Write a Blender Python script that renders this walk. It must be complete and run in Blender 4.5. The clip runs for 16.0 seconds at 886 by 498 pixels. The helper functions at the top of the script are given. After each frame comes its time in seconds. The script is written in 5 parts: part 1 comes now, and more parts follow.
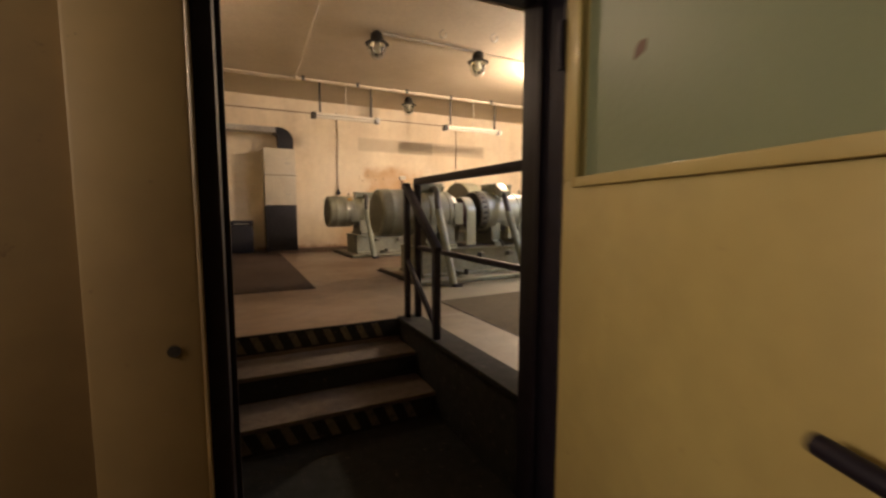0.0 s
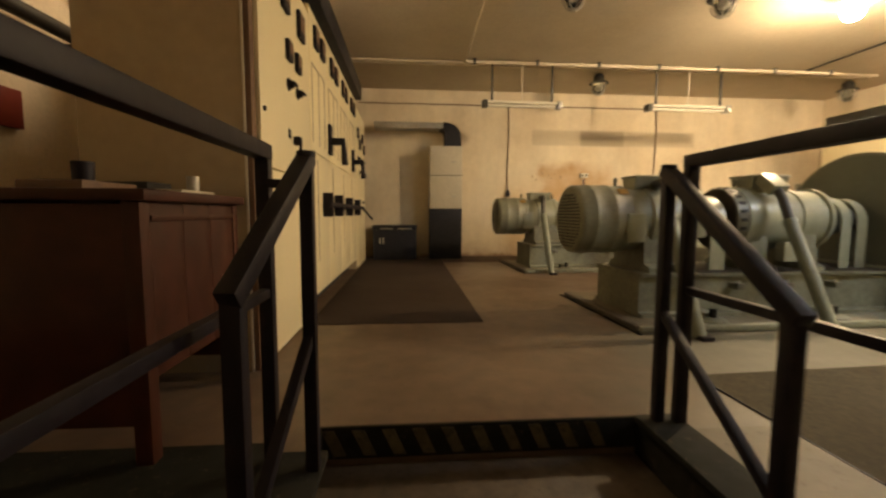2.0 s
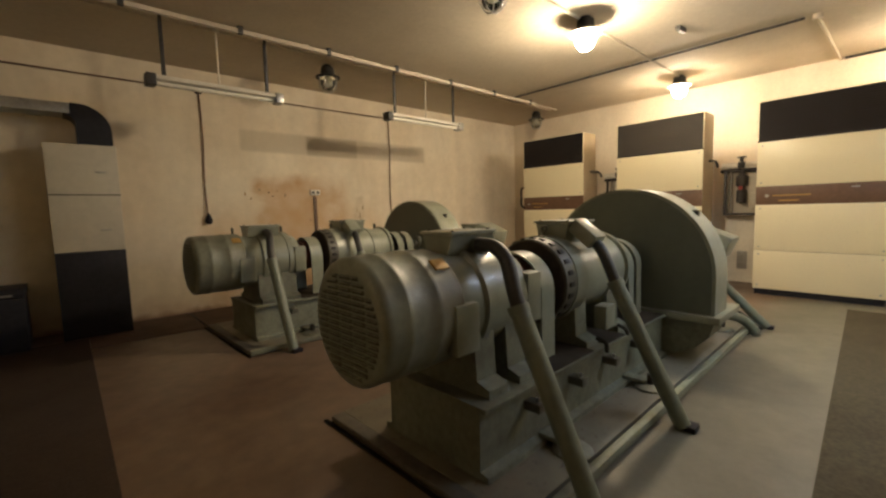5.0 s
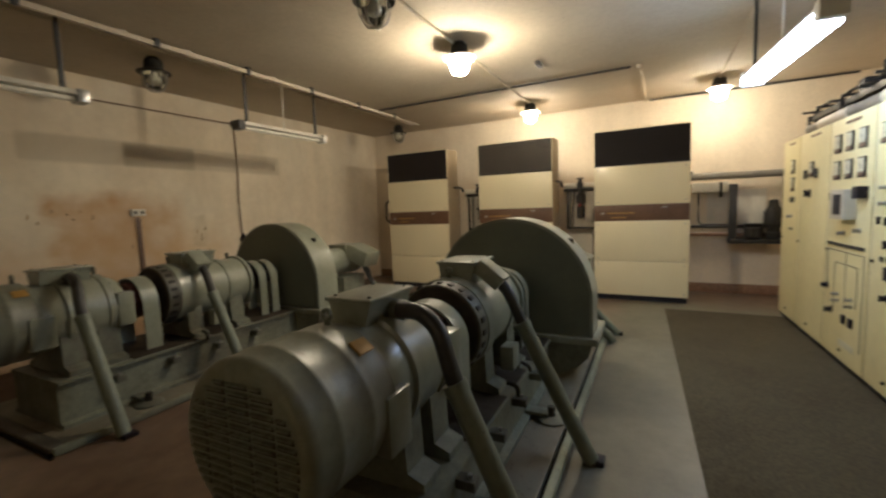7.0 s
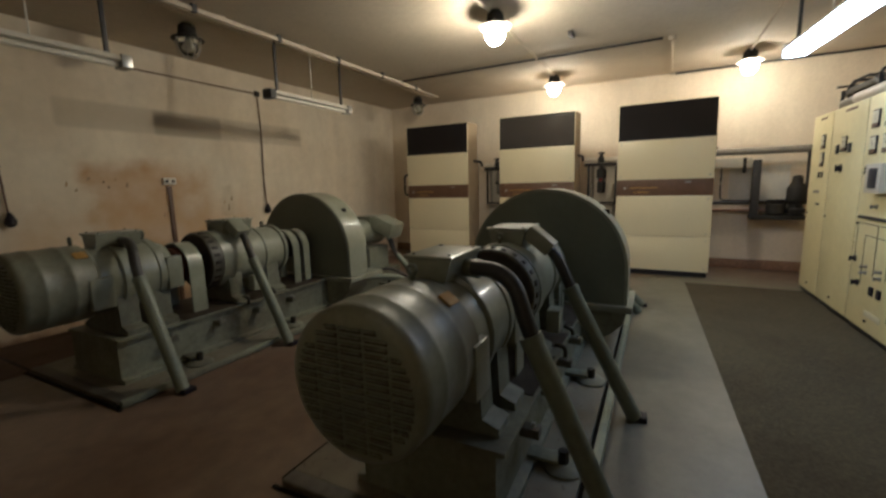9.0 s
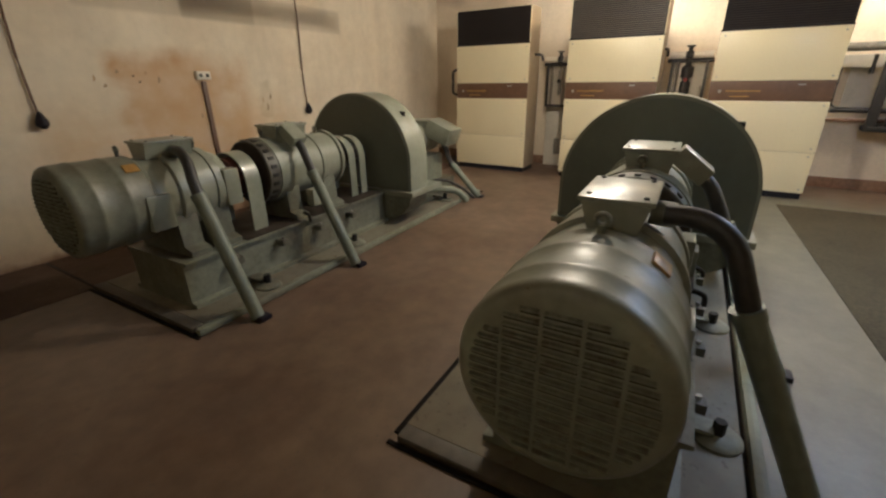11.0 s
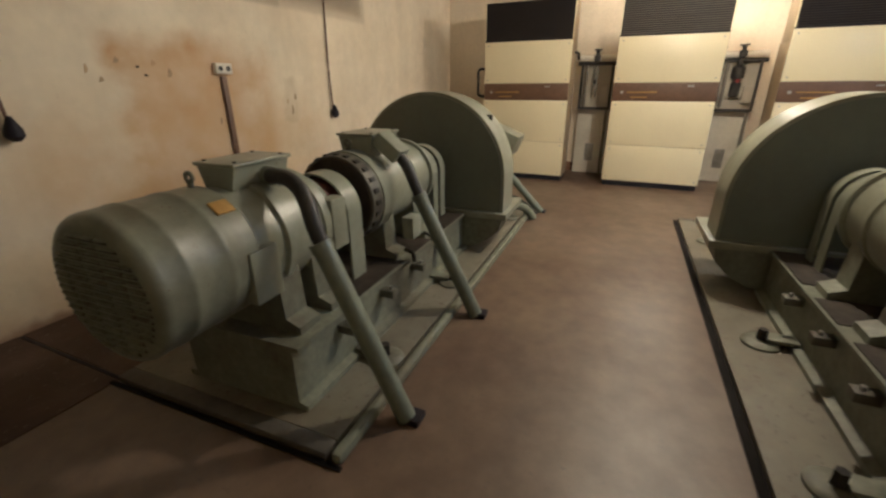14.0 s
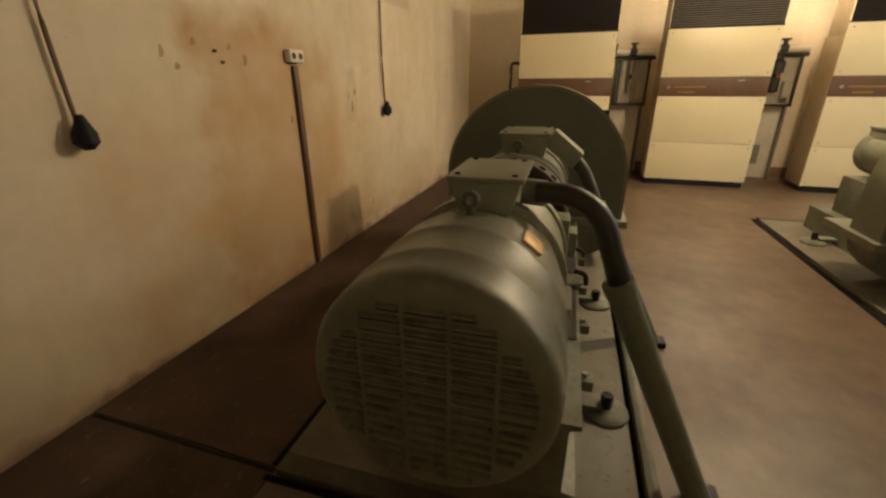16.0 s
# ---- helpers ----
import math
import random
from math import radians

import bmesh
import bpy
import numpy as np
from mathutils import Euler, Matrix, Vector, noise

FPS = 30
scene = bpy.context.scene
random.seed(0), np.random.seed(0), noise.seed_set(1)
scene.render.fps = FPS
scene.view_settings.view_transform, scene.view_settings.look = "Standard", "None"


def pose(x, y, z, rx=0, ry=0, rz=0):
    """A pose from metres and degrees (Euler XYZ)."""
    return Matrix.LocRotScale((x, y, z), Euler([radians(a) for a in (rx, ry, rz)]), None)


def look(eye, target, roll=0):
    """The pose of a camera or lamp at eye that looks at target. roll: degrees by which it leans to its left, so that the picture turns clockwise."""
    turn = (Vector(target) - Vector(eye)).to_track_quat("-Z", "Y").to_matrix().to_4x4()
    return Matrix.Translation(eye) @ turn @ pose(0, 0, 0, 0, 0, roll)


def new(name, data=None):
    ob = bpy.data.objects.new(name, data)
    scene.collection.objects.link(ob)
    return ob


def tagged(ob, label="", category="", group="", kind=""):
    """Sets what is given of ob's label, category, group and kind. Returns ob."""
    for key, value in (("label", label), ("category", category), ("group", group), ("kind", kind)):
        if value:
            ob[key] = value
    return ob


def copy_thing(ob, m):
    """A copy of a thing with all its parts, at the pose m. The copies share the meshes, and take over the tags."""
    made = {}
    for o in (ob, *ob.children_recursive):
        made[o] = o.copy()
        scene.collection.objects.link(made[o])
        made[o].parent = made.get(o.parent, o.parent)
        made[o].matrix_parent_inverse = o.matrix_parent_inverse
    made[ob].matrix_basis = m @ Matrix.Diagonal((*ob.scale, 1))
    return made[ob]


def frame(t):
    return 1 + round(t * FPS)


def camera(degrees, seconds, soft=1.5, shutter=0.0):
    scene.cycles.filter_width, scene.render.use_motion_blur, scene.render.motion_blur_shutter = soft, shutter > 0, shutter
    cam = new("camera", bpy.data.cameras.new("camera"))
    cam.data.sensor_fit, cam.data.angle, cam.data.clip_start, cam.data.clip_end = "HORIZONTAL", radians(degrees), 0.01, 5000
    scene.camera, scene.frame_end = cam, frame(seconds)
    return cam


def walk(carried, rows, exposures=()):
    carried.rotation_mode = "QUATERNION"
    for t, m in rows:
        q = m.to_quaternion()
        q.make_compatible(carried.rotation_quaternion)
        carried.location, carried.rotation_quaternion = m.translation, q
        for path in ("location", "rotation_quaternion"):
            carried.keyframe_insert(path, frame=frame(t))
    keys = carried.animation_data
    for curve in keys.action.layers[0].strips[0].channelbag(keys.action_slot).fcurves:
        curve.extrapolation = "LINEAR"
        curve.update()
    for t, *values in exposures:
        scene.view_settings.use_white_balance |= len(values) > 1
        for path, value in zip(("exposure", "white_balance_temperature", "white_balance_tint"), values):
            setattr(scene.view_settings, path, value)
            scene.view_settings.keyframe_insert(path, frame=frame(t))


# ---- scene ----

# ------------------------------------------------------------ camera and walk
cam = camera(93.0, 16.0, soft=2.4, shutter=0.4)
PATH = [
    (0, (-0.084, -0.272, 1.633), (0.793, 1.515, 1.446), -0.0),
    (0.5, (-0.009, 0.064, 1.672), (0.623, 1.952, 1.476), 0.3),
    (1, (0.114, 0.374, 1.661), (0.456, 2.337, 1.479), 0.3),
    (1.5, (0.103, 0.843, 1.669), (0.402, 2.812, 1.485), 0.5),
    (2, (0.082, 1.197, 1.643), (0.242, 3.183, 1.471), 0.2),
    (2.5, (0.131, 1.565, 1.69), (0.123, 3.557, 1.516), 0.1),
    (3, (0.188, 1.963, 1.708), (0.427, 3.941, 1.535), -0.1),
    (3.5, (0.259, 2.317, 1.763), (0.983, 4.173, 1.59), -0.9),
    (4, (0.386, 2.652, 1.853), (1.473, 4.321, 1.671), -1.3),
    (6.5, (0.687, 3.547, 2.327), (2.247, 4.787, 2.15), -2.1),
    (7, (0.663, 3.623, 2.335), (2.42, 4.558, 2.142), -2.1),
    (7.5, (0.591, 3.752, 2.317), (2.444, 4.479, 2.124), -2.0),
    (8, (0.528, 3.821, 2.309), (2.35, 4.622, 2.118), -1.9),
    (8.5, (0.497, 3.834, 2.304), (2.277, 4.728, 2.123), -1.8),
    (9, (0.426, 3.869, 2.279), (2.165, 4.811, 1.979), -1.5),
    (9.5, (0.461, 3.955, 2.257), (2.066, 4.982, 1.65), -1.4),
    (10, (0.498, 4.154, 2.32), (2.047, 5.199, 1.607), -0.9),
    (12.5, (0.763, 5.31, 2.337), (2.423, 6.138, 1.59), -0.9),
    (13, (0.804, 5.597, 2.332), (2.481, 6.392, 1.587), -0.5),
    (13.5, (0.771, 5.957, 2.31), (2.482, 6.679, 1.568), -0.4),
    (14, (0.746, 6.291, 2.283), (2.446, 7.051, 1.552), -0.4),
    (14.5, (0.75, 6.691, 2.289), (2.441, 7.462, 1.549), 0.0),
    (15, (0.709, 7.028, 2.269), (2.413, 7.775, 1.535), -0.1),
    (15.5, (0.674, 7.383, 2.257), (2.411, 8.05, 1.525), -0.2),
    (16, (0.774, 7.679, 2.239), (2.543, 8.252, 1.501), -0.4),
]
EXPOSURES = [(0.0, 2.2, 6100, 26), (0.5, 2.0, 6250, 14), (1.0, 1.9, 6400, 14), (1.75, 1.97, 6600, 14), (2.5, 1.88, 6700, 13), (3.5, 1.8, 6300, 11), (4.2, 1.45, 5850, 13), (6.3, 0.9, 5500, 12), (8.0, 0.36, 4900, 10), (9.5, 0.5, 4900, 11), (10.2, 1.05, 5000, 14), (12.4, 1.31, 4900, 14), (14.5, 1.4, 5100, 13), (16.0, 1.2, 6100, 12)]
walk(cam, [(t, look(eye, target, roll)) for t, eye, target, roll in PATH], EXPOSURES)

# ------------------------------------------------------------ light levels
GLOW_WARM = 255.0      # lit bulkhead lamps
GLOW_TUBE = 18.0       # lit fluorescent tube
GLOW_ENTRY = 30.0      # added lamp of the entry vestibule, never in view
world = bpy.data.worlds.new("World")
scene.world = world
world.use_nodes = True
world.node_tree.nodes["Background"].inputs[0].default_value = (0.02, 0.018, 0.015, 1)
world.node_tree.nodes["Background"].inputs[1].default_value = 0.02

# ------------------------------------------------------------ plan, in metres
F, LOW, CEIL = 0.75, 0.24, 4.08                 # machine-room floor, pit floor, ceiling
WX, EX, SY, NY = -2.6, 9.0, 0.96, 9.81          # room walls
PIT_W, PIT_E, PIT_N = -0.29, 1.09, 2.92         # stair pit
DOOR_W, DOOR_E, DOOR_TOP = -0.108, 0.770, 2.27    # doorway
AXIS_A, PITCH, MYAW = 4.88, 3.14, 1.8           # shaft of the near machine, distance to the next, its turn


# ------------------------------------------------------------ materials
def links(nt, a, b):
    nt.links.new(a, b)


def mat(name, base, rough=0.6, metal=0.0, vary=0.25, grain=18.0, stain=1.6, stain_to=None, stain_amount=0.5,
        bump=0.15, rough_vary=0.15, coat=0.0, streak=0.0, chips=0.0, chip_colour=(0.05, 0.035, 0.025)):
    """A painted or raw surface: base colour, cloudy stains at a large scale, grain at a small one, bump and uneven gloss."""
    m = bpy.data.materials.new(name)
    m.use_nodes = True
    nt = m.node_tree
    bsdf = nt.nodes["Principled BSDF"]
    coord = nt.nodes.new("ShaderNodeTexCoord")
    info = nt.nodes.new("ShaderNodeObjectInfo")
    shift = nt.nodes.new("ShaderNodeVectorMath")
    shift.operation = "MULTIPLY_ADD"
    shift.inputs[1].default_value = (7.3, 3.1, 5.7)
    links(nt, info.outputs["Random"], shift.inputs[0])
    links(nt, coord.outputs["Object"], shift.inputs[2])
    big = nt.nodes.new("ShaderNodeTexNoise")
    big.inputs["Scale"].default_value, big.inputs["Detail"].default_value, big.inputs["Roughness"].default_value = stain, 6.0, 0.65
    small = nt.nodes.new("ShaderNodeTexNoise")
    small.inputs["Scale"].default_value, small.inputs["Detail"].default_value = grain, 5.0
    for n in (big, small):
        links(nt, shift.outputs[0], n.inputs["Vector"])
    ramp = nt.nodes.new("ShaderNodeValToRGB")
    ramp.color_ramp.elements[0].position, ramp.color_ramp.elements[1].position = 0.42, 0.72
    links(nt, big.outputs["Fac"], ramp.inputs[0])
    amount = nt.nodes.new("ShaderNodeMath")
    amount.operation = "MULTIPLY"
    amount.inputs[1].default_value = stain_amount
    links(nt, ramp.outputs["Color"], amount.inputs[0])
    dark = stain_to or tuple(c * 0.55 for c in base)
    mix = nt.nodes.new("ShaderNodeMix")
    mix.data_type = "RGBA"
    mix.inputs[6].default_value, mix.inputs[7].default_value = (*base, 1), (*dark, 1)
    links(nt, amount.outputs[0], mix.inputs[0])
    tone = nt.nodes.new("ShaderNodeMapRange")
    tone.inputs[1].default_value, tone.inputs[2].default_value = 0.3, 0.7
    tone.inputs[3].default_value, tone.inputs[4].default_value = 1 - vary, 1 + vary * 0.6
    links(nt, small.outputs["Fac"], tone.inputs[0])
    mul = nt.nodes.new("ShaderNodeMix")
    mul.data_type, mul.blend_type = "RGBA", "MULTIPLY"
    mul.inputs[0].default_value = 1.0
    links(nt, mix.outputs[2], mul.inputs[6])
    links(nt, tone.outputs[0], mul.inputs[7])
    colour = mul.outputs[2]
    if streak:
        mp = nt.nodes.new("ShaderNodeMapping")
        mp.inputs["Scale"].default_value = (1.7, 1.7, 0.35)
        links(nt, shift.outputs[0], mp.inputs[0])
        sn = nt.nodes.new("ShaderNodeTexNoise")
        sn.inputs["Scale"].default_value, sn.inputs["Detail"].default_value, sn.inputs["Roughness"].default_value = 1.2, 6.0, 0.6
        links(nt, mp.outputs[0], sn.inputs["Vector"])
        sr = nt.nodes.new("ShaderNodeMapRange")
        sr.inputs[1].default_value, sr.inputs[2].default_value = 0.35, 0.75
        sr.inputs[3].default_value, sr.inputs[4].default_value = 1.0, 1.0 - streak
        links(nt, sn.outputs["Fac"], sr.inputs[0])
        sm = nt.nodes.new("ShaderNodeMix")
        sm.data_type, sm.blend_type = "RGBA", "MULTIPLY"
        sm.inputs[0].default_value = 1.0
        links(nt, colour, sm.inputs[6])
        links(nt, sr.outputs[0], sm.inputs[7])
        colour = sm.outputs[2]
    if chips:
        cn = nt.nodes.new("ShaderNodeTexNoise")
        cn.inputs["Scale"].default_value, cn.inputs["Detail"].default_value, cn.inputs["Roughness"].default_value = 26.0, 4.0, 0.7
        links(nt, shift.outputs[0], cn.inputs["Vector"])
        cr = nt.nodes.new("ShaderNodeMapRange")
        cr.inputs[1].default_value, cr.inputs[2].default_value = 0.70 - 0.12 * chips, 0.76 - 0.10 * chips
        cr.inputs[4].default_value = 0.8
        links(nt, cn.outputs["Fac"], cr.inputs[0])
        cm = nt.nodes.new("ShaderNodeMix")
        cm.data_type = "RGBA"
        links(nt, cr.outputs[0], cm.inputs[0])
        links(nt, colour, cm.inputs[6])
        cm.inputs[7].default_value = (*chip_colour, 1)
        colour = cm.outputs[2]
    links(nt, colour, bsdf.inputs["Base Color"])
    rr = nt.nodes.new("ShaderNodeMapRange")
    rr.inputs[3].default_value, rr.inputs[4].default_value = max(0.03, rough - rough_vary), min(1, rough + rough_vary)
    links(nt, big.outputs["Fac"], rr.inputs[0])
    links(nt, rr.outputs[0], bsdf.inputs["Roughness"])
    bsdf.inputs["Metallic"].default_value = metal
    bsdf.inputs["Coat Weight"].default_value = coat
    if bump:
        b = nt.nodes.new("ShaderNodeBump")
        b.inputs["Strength"].default_value, b.inputs["Distance"].default_value = bump, 0.01
        links(nt, small.outputs["Fac"], b.inputs["Height"])
        links(nt, b.outputs[0], bsdf.inputs["Normal"])
    return m


def glow(name, colour, strength):
    m = bpy.data.materials.new(name)
    m.use_nodes = True
    bsdf = m.node_tree.nodes["Principled BSDF"]
    bsdf.inputs["Base Color"].default_value = (0.9, 0.9, 0.88, 1)
    bsdf.inputs["Emission Color"].default_value = (*colour, 1)
    bsdf.inputs["Emission Strength"].default_value = strength
    return m


def glass(name, tint=(0.9, 0.95, 0.9), rough=0.05, bump_scale=0.0):
    m = bpy.data.materials.new(name)
    m.use_nodes = True
    nt = m.node_tree
    bsdf = nt.nodes["Principled BSDF"]
    bsdf.inputs["Base Color"].default_value = (*tint, 1)
    bsdf.inputs["Roughness"].default_value = rough
    bsdf.inputs["Transmission Weight"].default_value = 1.0
    bsdf.inputs["IOR"].default_value = 1.45
    if bump_scale:
        v = nt.nodes.new("ShaderNodeTexVoronoi")
        v.inputs["Scale"].default_value = bump_scale
        c = nt.nodes.new("ShaderNodeTexCoord")
        links(nt, c.outputs["Object"], v.inputs["Vector"])
        b = nt.nodes.new("ShaderNodeBump")
        b.inputs["Strength"].default_value, b.inputs["Distance"].default_value = 0.12, 0.004
        links(nt, v.outputs["Distance"], b.inputs["Height"])
        links(nt, b.outputs[0], bsdf.inputs["Normal"])
    return m


M_WALL = mat("cream_wall_paint", (0.78, 0.68, 0.52), 0.8, vary=0.06, grain=30, stain=0.55, stain_to=(0.58, 0.46, 0.31), stain_amount=0.5, bump=0.1, streak=0.14, chips=0.35, chip_colour=(0.45, 0.36, 0.25))
M_CEIL = mat("ceiling_paint", (0.56, 0.49, 0.38), 0.85, vary=0.06, grain=24, stain=0.5, stain_to=(0.40, 0.33, 0.23), stain_amount=0.6, bump=0.25, chips=0.3, chip_colour=(0.33, 0.27, 0.19))
M_FLOOR = mat("worn_brown_floor", (0.145, 0.099, 0.064), 0.45, vary=0.20, grain=8.0, stain=0.9, stain_to=(0.088, 0.050, 0.029), stain_amount=0.95, bump=0.08, rough_vary=0.2, chips=0.8, chip_colour=(0.10, 0.07, 0.048))
M_SLAB = mat("dusty_green_slab", (0.155, 0.145, 0.105), 0.6, vary=0.15, grain=7, stain=1.4, stain_to=(0.13, 0.095, 0.06), stain_amount=0.8, bump=0.12, chips=0.9, chip_colour=(0.08, 0.06, 0.04))
M_REDFLOOR = mat("dark_red_floor", (0.092, 0.054, 0.036), 0.8, vary=0.25, grain=4, stain=1.1, stain_to=(0.06, 0.034, 0.024), stain_amount=0.9, bump=0.1, rough_vary=0.2, chips=0.8, chip_colour=(0.16, 0.12, 0.085))
M_MAT = mat("brown_rubber_mat", (0.040, 0.027, 0.020), 0.8, vary=0.2, grain=60, stain=1.0, stain_amount=0.4, bump=0.4)
M_MAT2 = mat("olive_rubber_mat", (0.066, 0.055, 0.031), 0.9, vary=0.28, grain=45, stain=1.3, stain_to=(0.045, 0.034, 0.020), stain_amount=0.6, bump=0.4)
M_SKIRT = mat("rust_brown_skirting", (0.29, 0.17, 0.10), 0.7, vary=0.25, grain=20, stain=1.5, bump=0.2)
M_PIT = mat("dark_green_pit", (0.014, 0.0155, 0.013), 0.85, vary=0.3, grain=15, stain=1.2, stain_to=(0.032, 0.026, 0.018), bump=0.25, chips=0.8, chip_colour=(0.06, 0.05, 0.035))
M_TREAD = mat("worn_tread", (0.09, 0.068, 0.048), 0.7, vary=0.3, grain=18, stain=1.5, bump=0.3, chips=1.0, chip_colour=(0.05, 0.038, 0.027))
M_YSTRIPE = mat("worn_yellow_stripe", (0.105, 0.085, 0.042), 0.7, vary=0.4, grain=18, stain=4.0, stain_to=(0.07, 0.055, 0.03), stain_amount=0.9, bump=0.2, chips=1.3, chip_colour=(0.03, 0.028, 0.02))
M_BLACK = mat("black_enamel", (0.014, 0.011, 0.016), 0.5, vary=0.3, grain=20, stain=2, bump=0.1, chips=0.3, chip_colour=(0.03, 0.022, 0.018))
M_DOOR = mat("ochre_door_paint", (0.42, 0.33, 0.11), 0.42, vary=0.06, grain=14, stain=1.1, stain_to=(0.34, 0.24, 0.08), stain_amount=0.6, bump=0.08, coat=0.15, streak=0.10, chips=0.1, chip_colour=(0.2, 0.13, 0.05))
M_OCHRE = mat("dull_ochre_wall_paint", (0.25, 0.175, 0.065), 0.5, vary=0.08, grain=10, stain=1.1, stain_to=(0.17, 0.105, 0.04), stain_amount=0.7, bump=0.1, streak=0.15, chips=0.2, chip_colour=(0.12, 0.075, 0.03))
M_GREEN = mat("grey_green_enamel", (0.252, 0.264, 0.203), 0.36, vary=0.08, grain=20, stain=1.7, stain_to=(0.165, 0.150, 0.088), stain_amount=0.75, rough_vary=0.18, bump=0.05, coat=0.15, streak=0.28, chips=0.30, chip_colour=(0.13, 0.085, 0.05))
M_COWL = mat("dusty_cowl_enamel", (0.232, 0.246, 0.184), 0.40, vary=0.11, grain=26, stain=2.1, stain_to=(0.130, 0.110, 0.066), stain_amount=0.85, bump=0.07, rough_vary=0.2, streak=0.35, chips=0.40, chip_colour=(0.10, 0.065, 0.04))
# Green castings: grime and shade together in one darker colour.
M_GRIME_SHADE = mat("shaded_grimy_casting", (0.115, 0.112, 0.082), 0.5, vary=0.25, grain=18, stain=3.0, stain_to=(0.05, 0.037, 0.025), stain_amount=0.9, bump=0.2)
# Oil, made darker still for the shade between machine parts.
M_OIL_SHADE = mat("shaded_oily_grime", (0.040, 0.031, 0.022), 0.6, vary=0.3, grain=16, stain=3, bump=0.2)
M_COUP = mat("red_oxide_primer", (0.11, 0.032, 0.018), 0.55, vary=0.25, grain=20, stain=3, bump=0.15)
M_SBAR = mat("painted_kerb_bar", (0.185, 0.198, 0.142), 0.6, vary=0.2, grain=16, stain=1.6, stain_to=(0.11, 0.085, 0.055), stain_amount=0.8, bump=0.15, chips=0.6, chip_colour=(0.08, 0.06, 0.04))
M_GREEN_D = mat("dusty_green_enamel", (0.190, 0.199, 0.147), 0.55, vary=0.2, grain=24, stain=2.0, stain_to=(0.085, 0.066, 0.04), stain_amount=0.9, bump=0.12, streak=0.35, chips=0.4, chip_colour=(0.09, 0.07, 0.05))
# Housing faces: the green made darker, as they lie in shade.
M_HOODF = mat("shaded_housing_face", (0.135, 0.150, 0.117), 0.5, vary=0.05, grain=20, stain=1.2, stain_amount=0.3, bump=0.03, streak=0.10)
M_DARK = mat("grimy_dark_iron", (0.03, 0.027, 0.022), 0.6, vary=0.3, grain=25, stain=3, bump=0.2)
M_HOSE = mat("dark_cable_hose", (0.032, 0.029, 0.025), 0.5, vary=0.25, grain=40, bump=0.15)
M_PIPE = mat("green_painted_pipe", (0.170, 0.188, 0.138), 0.45, vary=0.12, grain=22, stain=2.5, stain_amount=0.5, bump=0.08, coat=0.1, streak=0.2, chips=0.3, chip_colour=(0.08, 0.07, 0.05))
M_STEEL = mat("galvanised_steel", (0.42, 0.41, 0.38), 0.35, metal=0.8, vary=0.15, grain=30, stain=3, bump=0.05)
M_LAG = mat("grey_pipe_lagging", (0.21, 0.19, 0.155), 0.7, vary=0.2, grain=25, stain=2.5, bump=0.2)
M_BRASS = mat("yellowed_plate", (0.45, 0.26, 0.06), 0.45, metal=0.2, vary=0.2, grain=30, bump=0.05)
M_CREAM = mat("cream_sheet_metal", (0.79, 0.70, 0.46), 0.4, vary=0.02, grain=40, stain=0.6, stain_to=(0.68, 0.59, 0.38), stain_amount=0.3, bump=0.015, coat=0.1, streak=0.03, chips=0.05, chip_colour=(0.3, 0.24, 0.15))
# Cabinet sides: cream darkened for faces turned away from the lamps.
M_CREAM_SHADE = mat("shaded_cream_side", (0.40, 0.31, 0.19), 0.55, vary=0.06, grain=14, stain=0.9, bump=0.05, streak=0.10)
M_PANEL = mat("pale_yellow_enamel", (0.72, 0.65, 0.36), 0.42, vary=0.05, grain=12, stain=1.0, stain_to=(0.55, 0.47, 0.22), stain_amount=0.4, bump=0.03, coat=0.15, streak=0.05, chips=0.03, chip_colour=(0.3, 0.25, 0.13))
M_GRILLE = mat("dark_brown_grille", (0.035, 0.026, 0.02), 0.5, vary=0.2, grain=30, bump=0.05)
M_LIT_SLAT = mat("lit_grey_slat", (0.16, 0.14, 0.115), 0.45, vary=0.15, grain=30, bump=0.05)
M_STRIP = mat("brown_trim_strip", (0.14, 0.075, 0.04), 0.5, vary=0.12, grain=20, stain=3, bump=0.05, streak=0.1)
M_GREYBOX = mat("grey_white_cabinet", (0.50, 0.46, 0.37), 0.5, vary=0.05, grain=14, stain=1, bump=0.05)
M_NAVY = mat("dark_blue_black_paint", (0.022, 0.022, 0.028), 0.5, vary=0.2, grain=20, bump=0.1)
M_WOOD = mat("red_brown_wood", (0.047, 0.0125, 0.0060), 0.6, vary=0.3, grain=9, stain=3, stain_to=(0.065, 0.02, 0.01), bump=0.1, coat=0.2)
M_PAPER = mat("yellowed_paper", (0.55, 0.48, 0.36), 0.8, vary=0.1, bump=0.05)
M_RED = mat("red_enamel", (0.24, 0.03, 0.02), 0.45, vary=0.1, bump=0.03)
M_WHITE = mat("white_plastic", (0.72, 0.68, 0.58), 0.45, vary=0.05, bump=0.02)
M_DIAL = mat("meter_dial", (0.60, 0.57, 0.42), 0.5, vary=0.05, bump=0.0)
M_BAR = mat("dull_edge_paint", (0.080, 0.070, 0.053), 0.65, vary=0.3, grain=16, stain=2.0, stain_to=(0.07, 0.055, 0.04), stain_amount=0.8, bump=0.15)
M_RUST = mat("rust_stained_plaster", (0.50, 0.36, 0.21), 0.85, vary=0.15, grain=9, stain=2.2, stain_to=(0.42, 0.25, 0.12), stain_amount=0.9, bump=0.25)
M_SCAR = mat("bare_brown_plaster", (0.38, 0.28, 0.17), 0.85, vary=0.3, grain=40, stain=5, bump=0.3)
